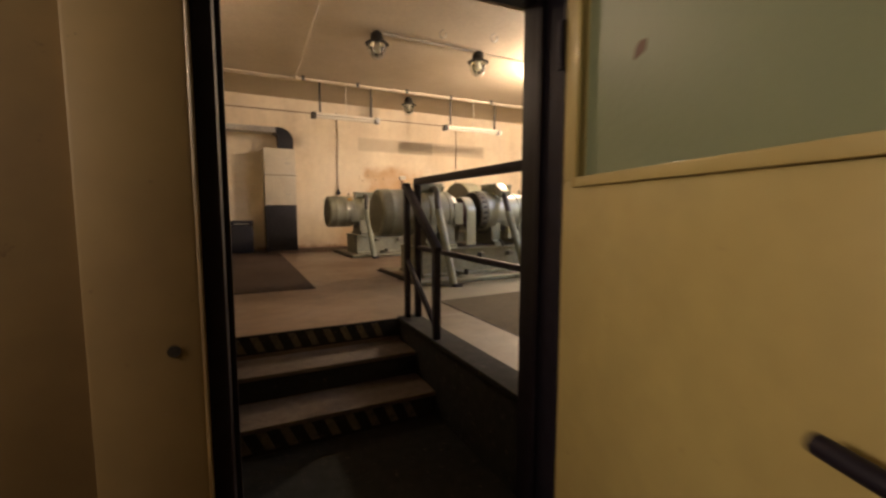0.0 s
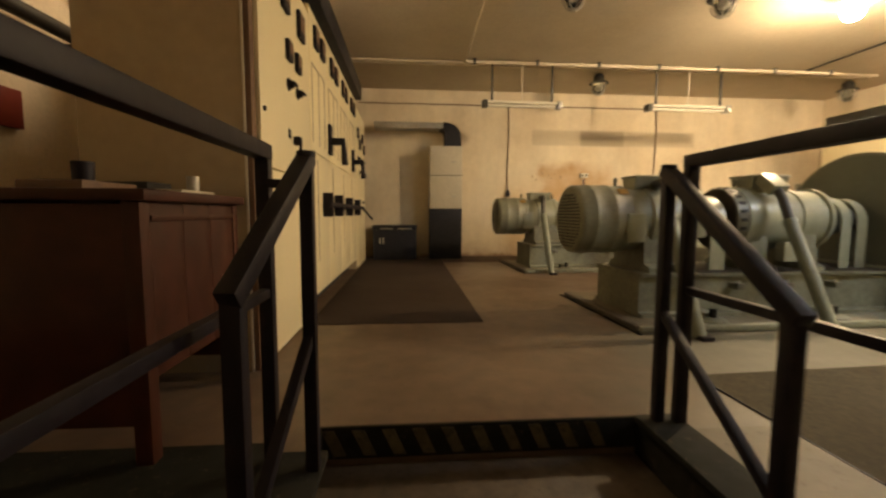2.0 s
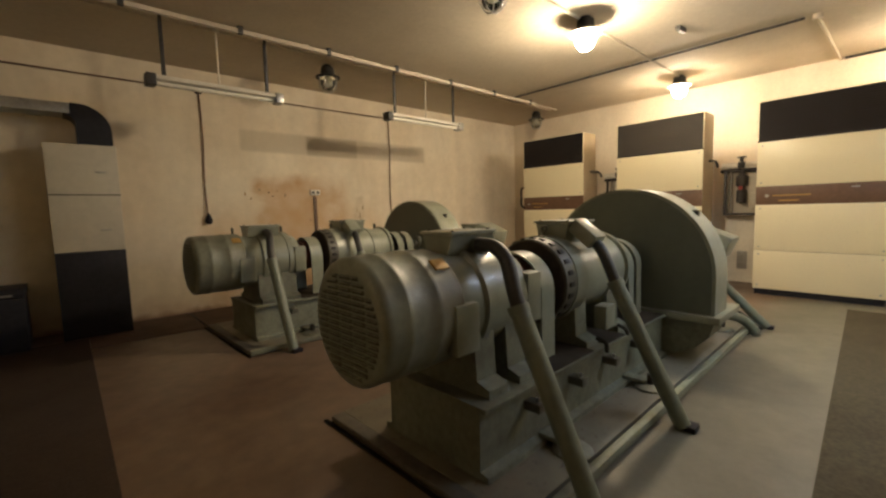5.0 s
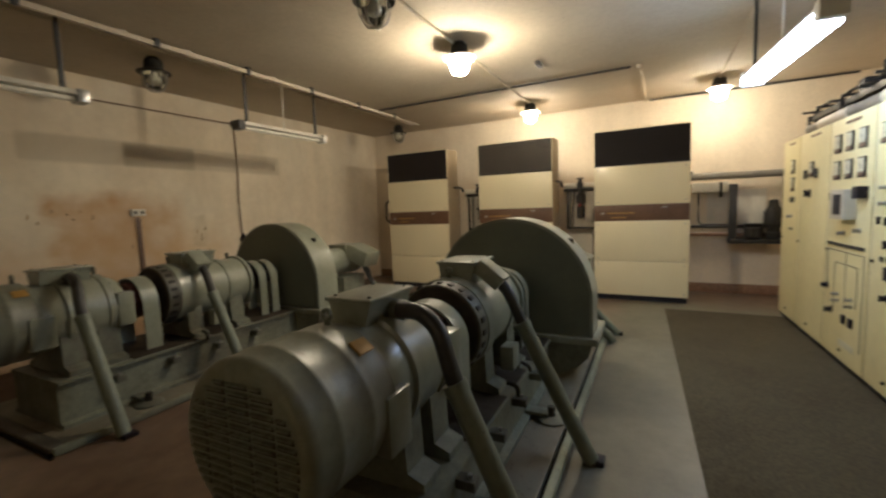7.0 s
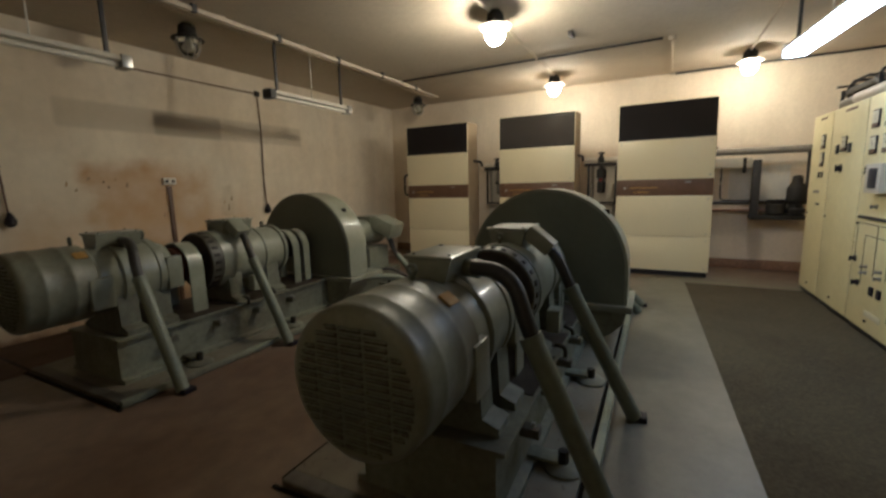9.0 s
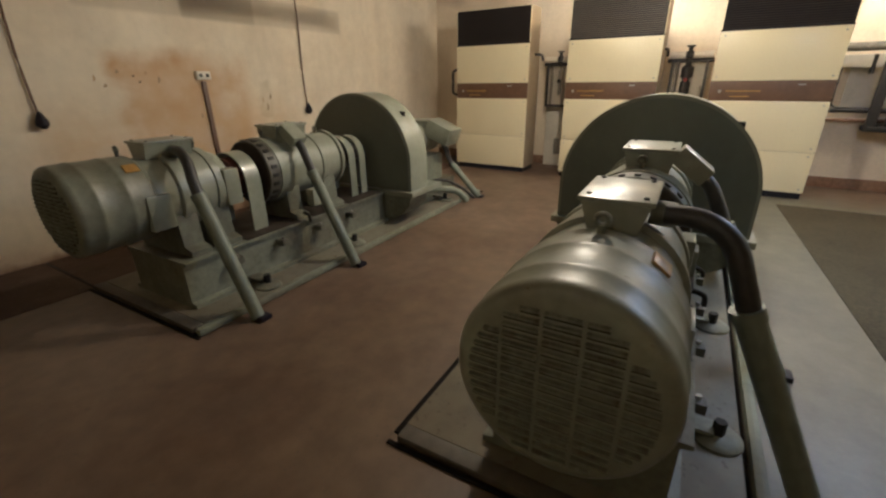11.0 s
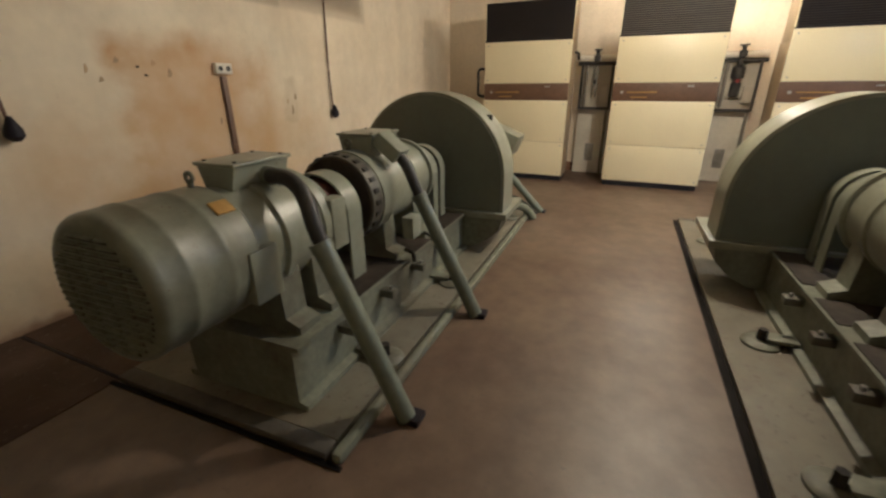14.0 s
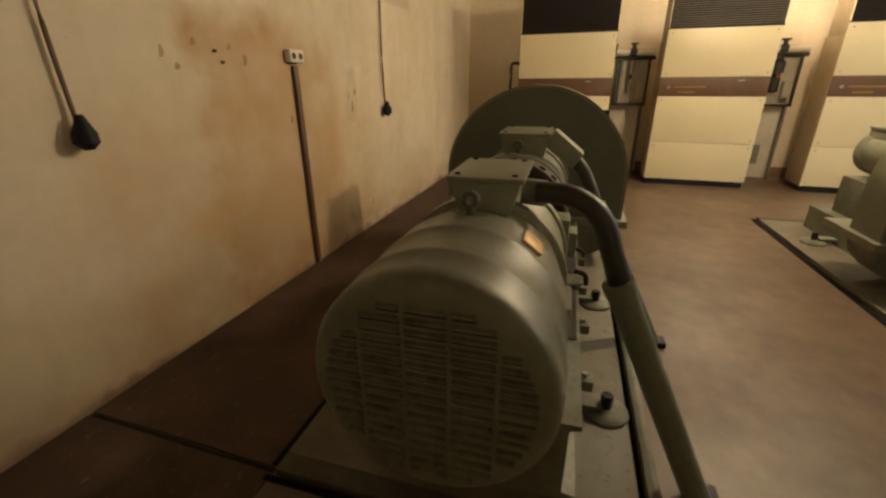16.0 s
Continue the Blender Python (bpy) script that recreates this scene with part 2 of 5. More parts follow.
M_JOINT = mat("black_joint_filler", (0.010, 0.008, 0.007), 0.95, vary=0.3, grain=30, stain=3, bump=0.2)
M_LINE = mat("black_print", (0.03, 0.028, 0.025), 0.6, vary=0.2, bump=0.0)


def worn_floor(m):
    """Rubs the brown floor paint down to grey-green concrete in the lane between the machine and the control panels."""
    nt = m.node_tree
    bsdf = nt.nodes["Principled BSDF"]
    coord = nt.nodes.new("ShaderNodeTexCoord")
    warp = nt.nodes.new("ShaderNodeTexNoise")
    warp.inputs["Scale"].default_value, warp.inputs["Detail"].default_value, warp.inputs["Roughness"].default_value = 1.3, 6.0, 0.6
    links(nt, coord.outputs["Object"], warp.inputs["Vector"])
    bend = nt.nodes.new("ShaderNodeVectorMath")
    bend.operation = "MULTIPLY_ADD"
    links(nt, warp.outputs["Color"], bend.inputs[0])
    bend.inputs[1].default_value = (1.2, 0.5, 0.0)
    links(nt, coord.outputs["Object"], bend.inputs[2])
    sep = nt.nodes.new("ShaderNodeSeparateXYZ")
    links(nt, bend.outputs[0], sep.inputs[0])
    fac = None
    for axis, lo, hi in ((0, 1.3, 2.7), (0, 9.0, 8.2), (1, 4.75, 4.25)):
        mr = nt.nodes.new("ShaderNodeMapRange")
        mr.interpolation_type = "SMOOTHSTEP"
        mr.inputs[1].default_value, mr.inputs[2].default_value = min(lo, hi), max(lo, hi)
        mr.inputs[3].default_value, mr.inputs[4].default_value = (0.0, 1.0) if lo < hi else (1.0, 0.0)
        links(nt, sep.outputs[axis], mr.inputs[0])
        if fac is None:
            fac = mr.outputs[0]
        else:
            mu = nt.nodes.new("ShaderNodeMath")
            mu.operation = "MULTIPLY"
            links(nt, fac, mu.inputs[0])
            links(nt, mr.outputs[0], mu.inputs[1])
            fac = mu.outputs[0]
    grain = nt.nodes.new("ShaderNodeTexNoise")
    grain.inputs["Scale"].default_value, grain.inputs["Detail"].default_value, grain.inputs["Roughness"].default_value = 6.0, 10.0, 0.72
    links(nt, coord.outputs["Object"], grain.inputs["Vector"])
    tone = nt.nodes.new("ShaderNodeMix")
    tone.data_type = "RGBA"
    tone.inputs[6].default_value, tone.inputs[7].default_value = (0.062, 0.055, 0.036, 1), (0.178, 0.166, 0.120, 1)
    links(nt, grain.outputs["Fac"], tone.inputs[0])
    mx = nt.nodes.new("ShaderNodeMix")
    mx.data_type = "RGBA"
    old = bsdf.inputs["Base Color"].links[0].from_socket
    links(nt, fac, mx.inputs[0])
    links(nt, old, mx.inputs[6])
    links(nt, tone.outputs[2], mx.inputs[7])
    links(nt, mx.outputs[2], bsdf.inputs["Base Color"])


worn_floor(M_FLOOR)


def stained_wall(name):
    """Cream plaster with a darker strip high up, a darker patch in it, and old traces: rust-coloured damp round the
    socket, scuffs low down.
    """
    m = mat(name, (0.75, 0.655, 0.495), 0.8, vary=0.045, grain=11, stain=0.7, stain_to=(0.58, 0.46, 0.31), stain_amount=0.7, bump=0.06, streak=0.16, chips=0.4, chip_colour=(0.48, 0.38, 0.26))
    nt = m.node_tree
    bsdf = nt.nodes["Principled BSDF"]
    coord = nt.nodes.new("ShaderNodeTexCoord")
    warp = nt.nodes.new("ShaderNodeTexNoise")
    warp.inputs["Scale"].default_value, warp.inputs["Detail"].default_value = 3.0, 7.0
    links(nt, coord.outputs["Object"], warp.inputs["Vector"])
    bend = nt.nodes.new("ShaderNodeVectorMath")
    bend.operation = "MULTIPLY_ADD"
    links(nt, warp.outputs["Color"], bend.inputs[0])
    bend.inputs[1].default_value = (0.30, 0.0, 0.30)
    links(nt, coord.outputs["Object"], bend.inputs[2])
    colour = bsdf.inputs["Base Color"].links[0].from_socket

    def mask(x0, x1, z0, z1, soft, crisp):
        sep = nt.nodes.new("ShaderNodeSeparateXYZ")
        links(nt, (coord.outputs["Object"] if crisp else bend.outputs[0]), sep.inputs[0])
        out = None
        for axis, lo, hi in ((0, x0, x1), (2, z0, z1)):
            for edge, sign in ((lo, 1), (hi, -1)):
                mr = nt.nodes.new("ShaderNodeMapRange")
                mr.interpolation_type = "SMOOTHSTEP"
                mr.inputs[1].default_value, mr.inputs[2].default_value = edge - soft * sign, edge + soft * sign
                links(nt, sep.outputs[axis], mr.inputs[0])
                if out is None:
                    out = mr.outputs[0]
                else:
                    mu = nt.nodes.new("ShaderNodeMath")
                    mu.operation = "MULTIPLY"
                    links(nt, out, mu.inputs[0])
                    links(nt, mr.outputs[0], mu.inputs[1])
                    out = mu.outputs[0]
        return out

    def over(col, fac, tint, amount, broken):
        nonlocal_fac = fac
        if broken:
            rp = nt.nodes.new("ShaderNodeValToRGB")
            rp.color_ramp.elements[0].position, rp.color_ramp.elements[1].position = 0.28, 0.74
            links(nt, warp.outputs["Fac"], rp.inputs[0])
            mu = nt.nodes.new("ShaderNodeMath")
            mu.operation = "MULTIPLY"
            links(nt, fac, mu.inputs[0])
            links(nt, rp.outputs[0], mu.inputs[1])
            nonlocal_fac = mu.outputs[0]
        am = nt.nodes.new("ShaderNodeMath")
        am.operation = "MULTIPLY"
        am.inputs[1].default_value = amount
        links(nt, nonlocal_fac, am.inputs[0])
        mx = nt.nodes.new("ShaderNodeMix")
        mx.data_type = "RGBA"
        links(nt, am.outputs[0], mx.inputs[0])
        links(nt, col, mx.inputs[6])
        mx.inputs[7].default_value = (*tint, 1)
        return mx.outputs[2]

    colour = over(colour, mask(2.60, 6.10, 3.03, 3.34, 0.03, True), (0.44, 0.37, 0.26), 0.55, False)
    colour = over(colour, mask(3.62, 4.55, 3.03, 3.33, 0.03, True), (0.36, 0.30, 0.21), 0.75, False)
    colour = over(colour, mask(2.95, 4.45, 0.9, 2.78, 0.10, False), (0.46, 0.275, 0.12), 1.0, True)
    colour = over(colour, mask(3.05, 4.05, 0.8, 2.72, 0.16, False), (0.50, 0.325, 0.17), 0.50, False)
    colour = over(colour, mask(2.2, 5.2, 0.4, 2.3, 0.35, False), (0.56, 0.39, 0.21), 0.75, True)
    colour = over(colour, mask(4.60, 4.80, 2.05, 2.55, 0.03, False), (0.42, 0.33, 0.20), 0.6, True)
    colour = over(colour, mask(-2.6, 9.0, 0.4, 1.12, 0.14, False), (0.36, 0.22, 0.125), 0.7, True)
    colour = over(colour, mask(-2.6, 9.0, 0.4, 0.93, 0.05, False), (0.16, 0.085, 0.05), 0.75, False)
    links(nt, colour, bsdf.inputs["Base Color"])
    return m


M_WALL_N = stained_wall("stained_cream_wall")
M_GLOW = glow("lit_lamp_glass", (1.0, 0.76, 0.44), GLOW_WARM)
M_GLOW3 = glow("far_corner_lamp_glass", (1.0, 0.76, 0.46), GLOW_WARM * 0.15)
M_GLOW2 = glow("dimmer_lamp_glass", (1.0, 0.78, 0.48), GLOW_WARM * 0.42)
M_TUBE = glow("lit_tube", (0.84, 0.93, 1.0), GLOW_TUBE)
M_ENTRY = glow("added_vestibule_glow", (1.0, 0.84, 0.60), GLOW_ENTRY)
M_GLASS = glass("lamp_glass")
M_WIRED = glass("textured_door_glass", (0.27, 0.31, 0.17), 0.4, 60.0)
M_WIRED.node_tree.nodes["Principled BSDF"].inputs["Transmission Weight"].default_value = 0.35


for dull in (M_BLACK, M_WOOD, M_PIT, M_NAVY, M_DARK, M_MAT, M_MAT2, M_JOINT, M_OIL_SHADE):
    dull.node_tree.nodes["Principled BSDF"].inputs["Specular IOR Level"].default_value = 0.2


# ------------------------------------------------------------ mesh helpers
def bm_new():
    return bmesh.new()


def box(bm, x0, x1, y0, y1, z0, z1, bevel=0.0):
    r = bmesh.ops.create_cube(bm, size=1.0, matrix=Matrix.Translation(((x0 + x1) / 2, (y0 + y1) / 2, (z0 + z1) / 2)) @ Matrix.Diagonal((abs(x1 - x0), abs(y1 - y0), abs(z1 - z0), 1)))
    if bevel:
        edges = list({e for v in r["verts"] for e in v.link_edges})
        bmesh.ops.bevel(bm, geom=edges, offset=bevel, segments=2, profile=0.6, affect="EDGES")
    return bm


def tbox(bm, m, sx, sy, sz, bevel=0.0):
    """A box of that size about the pose m."""
    r = bmesh.ops.create_cube(bm, size=1.0, matrix=m @ Matrix.Diagonal((sx, sy, sz, 1)))
    if bevel:
        edges = list({e for v in r["verts"] for e in v.link_edges})
        bmesh.ops.bevel(bm, geom=edges, offset=bevel, segments=2, profile=0.6, affect="EDGES")
    return bm


def rod(bm, a, b, r, r2=None, seg=16):
    a, b = Vector(a), Vector(b)
    d = b - a
    q = d.to_track_quat("Z", "Y").to_matrix().to_4x4()
    bmesh.ops.create_cone(bm, cap_ends=True, segments=seg, radius1=r, radius2=r if r2 is None else r2, depth=d.length, matrix=Matrix.Translation((a + b) / 2) @ q)
    return bm


def lathe(bm, profile, origin, axis="x", seg=48):
    """Turns (along, radius) pairs about an axis through origin."""
    o = Vector(origin)
    rings = []
    for s, r in profile:
        ring = []
        for i in range(seg):
            a = 2 * math.pi * i / seg
            c, n = r * math.cos(a), r * math.sin(a)
            v = (s, c, n) if axis == "x" else (c, n, s)
            ring.append(bm.verts.new(o + Vector(v)))
        rings.append(ring)
    for p, q in zip(rings, rings[1:]):
        for i in range(seg):
            j = (i + 1) % seg
            bm.faces.new((p[i], p[j], q[j], q[i]))
    bm.faces.new(rings[0])
    bm.faces.new(rings[-1])
    return bm


def tube(bm, points, r, seg=12):
    """A hose along a smooth line through the points."""
    pts = [Vector(p) for p in points]
    fine = []
    for i in range(len(pts) - 1):
        p0, p1, p2, p3 = pts[max(i - 1, 0)], pts[i], pts[i + 1], pts[min(i + 2, len(pts) - 1)]
        for k in range(6):
            t = k / 6
            fine.append(0.5 * ((2 * p1) + (p2 - p0) * t + (2 * p0 - 5 * p1 + 4 * p2 - p3) * t * t + (3 * p1 - p0 - 3 * p2 + p3) * t ** 3))
    fine.append(pts[-1])
    rings = []
    for i, p in enumerate(fine):
        d = (fine[min(i + 1, len(fine) - 1)] - fine[max(i - 1, 0)]).normalized()
        q = d.to_track_quat("Z", "Y").to_matrix()
        rings.append([bm.verts.new(p + q @ Vector((r * math.cos(2 * math.pi * k / seg), r * math.sin(2 * math.pi * k / seg), 0))) for k in range(seg)])
    for a, b in zip(rings, rings[1:]):
        for k in range(seg):
            j = (k + 1) % seg
            bm.faces.new((a[k], a[j], b[j], b[k]))
    bm.faces.new(rings[0])
    bm.faces.new(rings[-1])
    return bm


def prism(bm, outline, lo, hi, axis="x"):
    """An outline of (u, v) pairs drawn out from lo to hi: along x the pairs are (y, z), along y (x, z), along z (x, y)."""
    def put(u, v, s):
        return bm.verts.new((s, u, v) if axis == "x" else (u, s, v) if axis == "y" else (u, v, s))
    a = [put(u, v, lo) for u, v in outline]
    b = [put(u, v, hi) for u, v in outline]
    n = len(a)
    bm.faces.new(a)
    bm.faces.new(b)
    for i in range(n):
        j = (i + 1) % n
        bm.faces.new((a[i], a[j], b[j], b[i]))
    return bm


def arch(half, foot, spring, top_r, seg=20):
    """(y, z) pairs of an upright arch: straight sides to the spring line, round above."""
    pts = [(-half, foot)]
    for i in range(seg + 1):
        a = math.pi - math.pi * i / seg
        pts.append((half * math.cos(a), spring + top_r * math.sin(a)))
    pts.append((half, foot))
    return pts


def mesh_of(name, bm, material, smooth=True):
    bmesh.ops.recalc_face_normals(bm, faces=bm.faces)
    me = bpy.data.meshes.new(name)
    bm.to_mesh(me)
    bm.free()
    me.materials.append(material)
    if smooth:
        for p in me.polygons:
            p.use_smooth = True
        me.set_sharp_from_angle(angle=radians(35))
    return me


def part(name, bm, material, parent, label=""):
    """Links a bmesh as one mesh under a thing or a part; its coordinates are the thing's."""
    ob = new(name, mesh_of(name, bm, material))
    ob.parent = parent
    return tagged(ob, label)


def piece(name, me, parent, m, label=""):
    ob = new(name, me)
    ob.parent = parent
    ob.matrix_basis = m
    return tagged(ob, label)


def thing(name, x, y, z, label, category, group="", rz=0.0):
    ob = new(name)
    ob.empty_display_size = 0.1
    ob.matrix_basis = pose(x, y, z, 0, 0, rz)
    return tagged(ob, label, category, group)


def struct(name, bm, material, label="", category=""):
    ob = new(name, mesh_of(name, bm, material))
    return tagged(ob, label, category, kind="structure")


def solid(name, bm, material, label, category, group="", at=(0, 0, 0)):
    """A thing that is one mesh."""
    ob = new(name, mesh_of(name, bm, material))
    ob.location = at
    return tagged(ob, label, category, group)


# ------------------------------------------------------------ structure
T = 0.3
bm = bm_new()   # machine-room floor round the stair pit
box(bm, WX, PIT_W, SY - 0.075, NY, F - 0.25, F)
box(bm, PIT_E, EX, SY, NY, F - 0.25, F)
box(bm, PIT_W, PIT_E, PIT_N, NY, F - 0.25, F)
floor = struct("floor", bm, M_FLOOR, "worn brown painted concrete floor with stains", "floor")
struct("floor_pit", box(bm_new(), PIT_W - 0.2, PIT_E + 0.2, 0.6, PIT_N + 0.2, LOW - 0.2, LOW), M_PIT, "dark floor of the stair pit", "floor")
bm = bm_new()
box(bm, PIT_W - 0.15, PIT_W, SY, PIT_N, LOW, F - 0.254)
box(bm, PIT_E, PIT_E + 0.15, SY, PIT_N, LOW, F - 0.254)
box(bm, PIT_W, PIT_W + 0.006, SY, PIT_N, LOW, F - 0.002)
box(bm, PIT_E - 0.006, PIT_E, SY, PIT_N, LOW, F - 0.002)
struct("wall_pit", bm, M_PIT, "dark side walls of the stair pit", "wall")
struct("wall_north", box(bm_new(), WX - T, EX + T, NY, NY + T, F - 0.25, CEIL), M_WALL_N, "stained cream-painted plaster wall", "wall")
struct("wall_east", box(bm_new(), EX, EX + T, SY, NY, F - 0.25, CEIL), M_WALL, "cream-painted plaster wall behind the air cabinets", "wall")
struct("wall_west", box(bm_new(), WX - T, WX, SY - 0.075, NY, F - 0.25, CEIL), M_WALL, "cream-painted plaster wall", "wall")
bm = bm_new()
box(bm, WX - T, DOOR_W - 0.035, 0.6, SY - 0.075, LOW - 0.2, CEIL)
box(bm, DOOR_E + 0.070, EX + T, 0.6, SY, LOW - 0.2, CEIL)
box(bm, DOOR_W - 0.035, DOOR_E + 0.070, 0.6, SY, DOOR_TOP + 0.035, CEIL)
struct("wall_south", bm, M_WALL, "plaster wall with the entrance doorway", "wall")
struct("ceiling", box(bm_new(), WX - T, EX + T, 0.6, NY + T, CEIL, CEIL + 0.2), M_CEIL, "stained plaster ceiling", "ceiling")

# entry vestibule round the start of the walk
VX0, VX1, VY0, VZ = -1.5, 1.45, -2.4, 2.75
bm = bm_new()
box(bm, VX0 - 0.2, VX0, VY0, 0.6, LOW - 0.2, VZ)
box(bm, VX1, VX1 + 0.2, VY0, 0.6, LOW - 0.2, VZ)
box(bm, VX0 - 0.2, VX1 + 0.2, VY0 - 0.2, VY0, LOW - 0.2, VZ)
struct("wall_vestibule", bm, M_OCHRE, "ochre-painted vestibule walls", "wall")
struct("floor_vestibule", box(bm_new(), VX0, VX1, VY0, 0.6, LOW - 0.2, LOW), M_TREAD, "dark worn vestibule floor", "floor")
struct("ceiling_vestibule", box(bm_new(), VX0 - 0.2, VX1 + 0.2, VY0 - 0.2, 0.6, VZ, VZ + 0.15), M_CEIL, "plain vestibule ceiling", "ceiling")
# ochre panelling beside the doorway, facing the vestibule
bm = bm_new()
box(bm, VX0, -0.30, 0.55, 0.597, LOW, VZ, 0.004)
struct("trim_west", bm, M_OCHRE, "ochre-painted panel beside the doorway", "wall panel")
bm = bm_new()
box(bm, 0.842, VX1, 0.54, 0.597, LOW, VZ, 0.004)
struct("trim_east", bm, M_OCHRE, "ochre-painted panel beside the doorway", "wall panel")
bm = bm_new()
box(bm, -0.30, 0.842, 0.54, 0.597, DOOR_TOP + 0.04, VZ, 0.004)
struct("trim_top", bm, M_OCHRE, "ochre-painted panel over the doorway", "wall panel")

# treads
RISE, GO = 0.17, 0.35
for i in range(2):
    z = F - RISE * (i + 1)
    y0 = PIT_N - GO * (i + 1)
    bm = bm_new()
    box(bm, PIT_W + 0.008, PIT_E - 0.008, y0, PIT_N, LOW + 0.002, z - 0.03)
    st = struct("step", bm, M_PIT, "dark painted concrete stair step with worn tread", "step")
    t = part("tread", box(bm_new(), PIT_W + 0.009, PIT_E - 0.009, y0 - 0.012, y0 + GO - 0.002, z - 0.03, z, 0.006), M_TREAD, st, "scuffed brown tread")
    t["label"] = "scuffed brown tread"

# skirting
bm = bm_new()
box(bm, EX - 0.012, EX - 0.001, SY + 0.02, NY - 0.02, F, F + 0.16, 0.003)
struct("baseboard_east", bm, M_SKIRT, "rust-brown painted skirting band", "skirting")

# floor coverings
solid("rubber_mat", box(bm_new(), -0.72, 0.685, 4.54, 9.28, F, F + 0.006, 0.002), M_MAT, "dark brown rubber mat along the switchgear", "mat")
solid("rubber_mat", prism(bm_new(), [(1.65, 1.95), (7.50, 2.24), (7.50, 3.62), (1.65, 3.33)], F, F + 0.006, "z"), M_MAT2, "olive-brown rubber mat along the control panels", "mat")
bm = bm_new()
box(bm, 1.640, 1.649, 1.95, 3.27, F, F + 0.008, 0.002)
box(bm, 1.649, 2.6, 1.94, 1.948, F, F + 0.008, 0.002)
solid("floor_seam", bm, M_BLACK, "black rubber edge strip at the mat", "edge strip")
struct("trim_red_floor", box(bm_new(), 1.79, 8.0, 8.76, NY - 0.002, F, F + 0.004), M_REDFLOOR, "dark red-brown floor strip behind the machine", "floor strip")
struct("trim_red_floor_west", box(bm_new(), 0.69, 1.762, 8.74, NY - 0.002, F, F + 0.004), M_REDFLOOR, "dark red-brown floor strip by the machine end", "floor strip")


bm = box(bm_new(), 1.25, 1.635, SY + 0.01, 2.78, F, F + 0.005)
box(bm, 1.6351, 2.55, SY + 0.01, 1.935, F, F + 0.005)
struct("trim_concrete_floor", bm, M_SLAB, "dusty concrete floor beside the stair", "floor strip")
# Thin dark strip over the floor west of the stair.
struct("trim_dark_floor", box(bm_new(), WX + 0.01, -0.43, SY - 0.07, 2.80, F, F + 0.005), M_PIT, "much darker strip of floor beside the stair", "floor strip")


# ------------------------------------------------------------ doorway
def door_frame():
    t = tagged(thing("door_frame", 0.28, 0.75, LOW, "black-enamelled steel door frame in the doorway", "door frame"), kind="structure")
    x0, x1, y0, y1 = DOOR_W - 0.28, DOOR_E - 0.28, -0.15, 0.13
    top = DOOR_TOP - LOW
    part("jamb", box(bm_new(), x0 - 0.034, x0, y0, 0.07, 0, top, 0.004), M_BLACK, t)
    part("jamb", box(bm_new(), x1, x1 + 0.069, y0, y1, 0, top, 0.004), M_BLACK, t)
    part("lintel", box(bm_new(), x0 - 0.034, x1 + 0.069, y0, y1, top, top + 0.034, 0.004), M_BLACK, t)
    part("stop", box(bm_new(), x0, x0 + 0.012, 0.02, 0.05, 0, top, 0.003), M_BLACK, t)
    part("stop", box(bm_new(), x1 - 0.012, x1, 0.02, 0.05, 0, top, 0.003), M_BLACK, t)
    # ochre cover strip with an old lock hole
    part("cover_strip", box(bm_new(), -0.30 - 0.28, x0 - 0.036, -0.22, -0.155, 0.0, 2.45, 0.006), M_OCHRE, t, "ochre-painted cover strip")
    part("lock_hole", rod(bm_new(), (-0.185 - 0.28, -0.223, 1.16), (-0.185 - 0.28, -0.217, 1.16), 0.010), M_DARK, t, "dark lock hole")
    return t


door_frame()


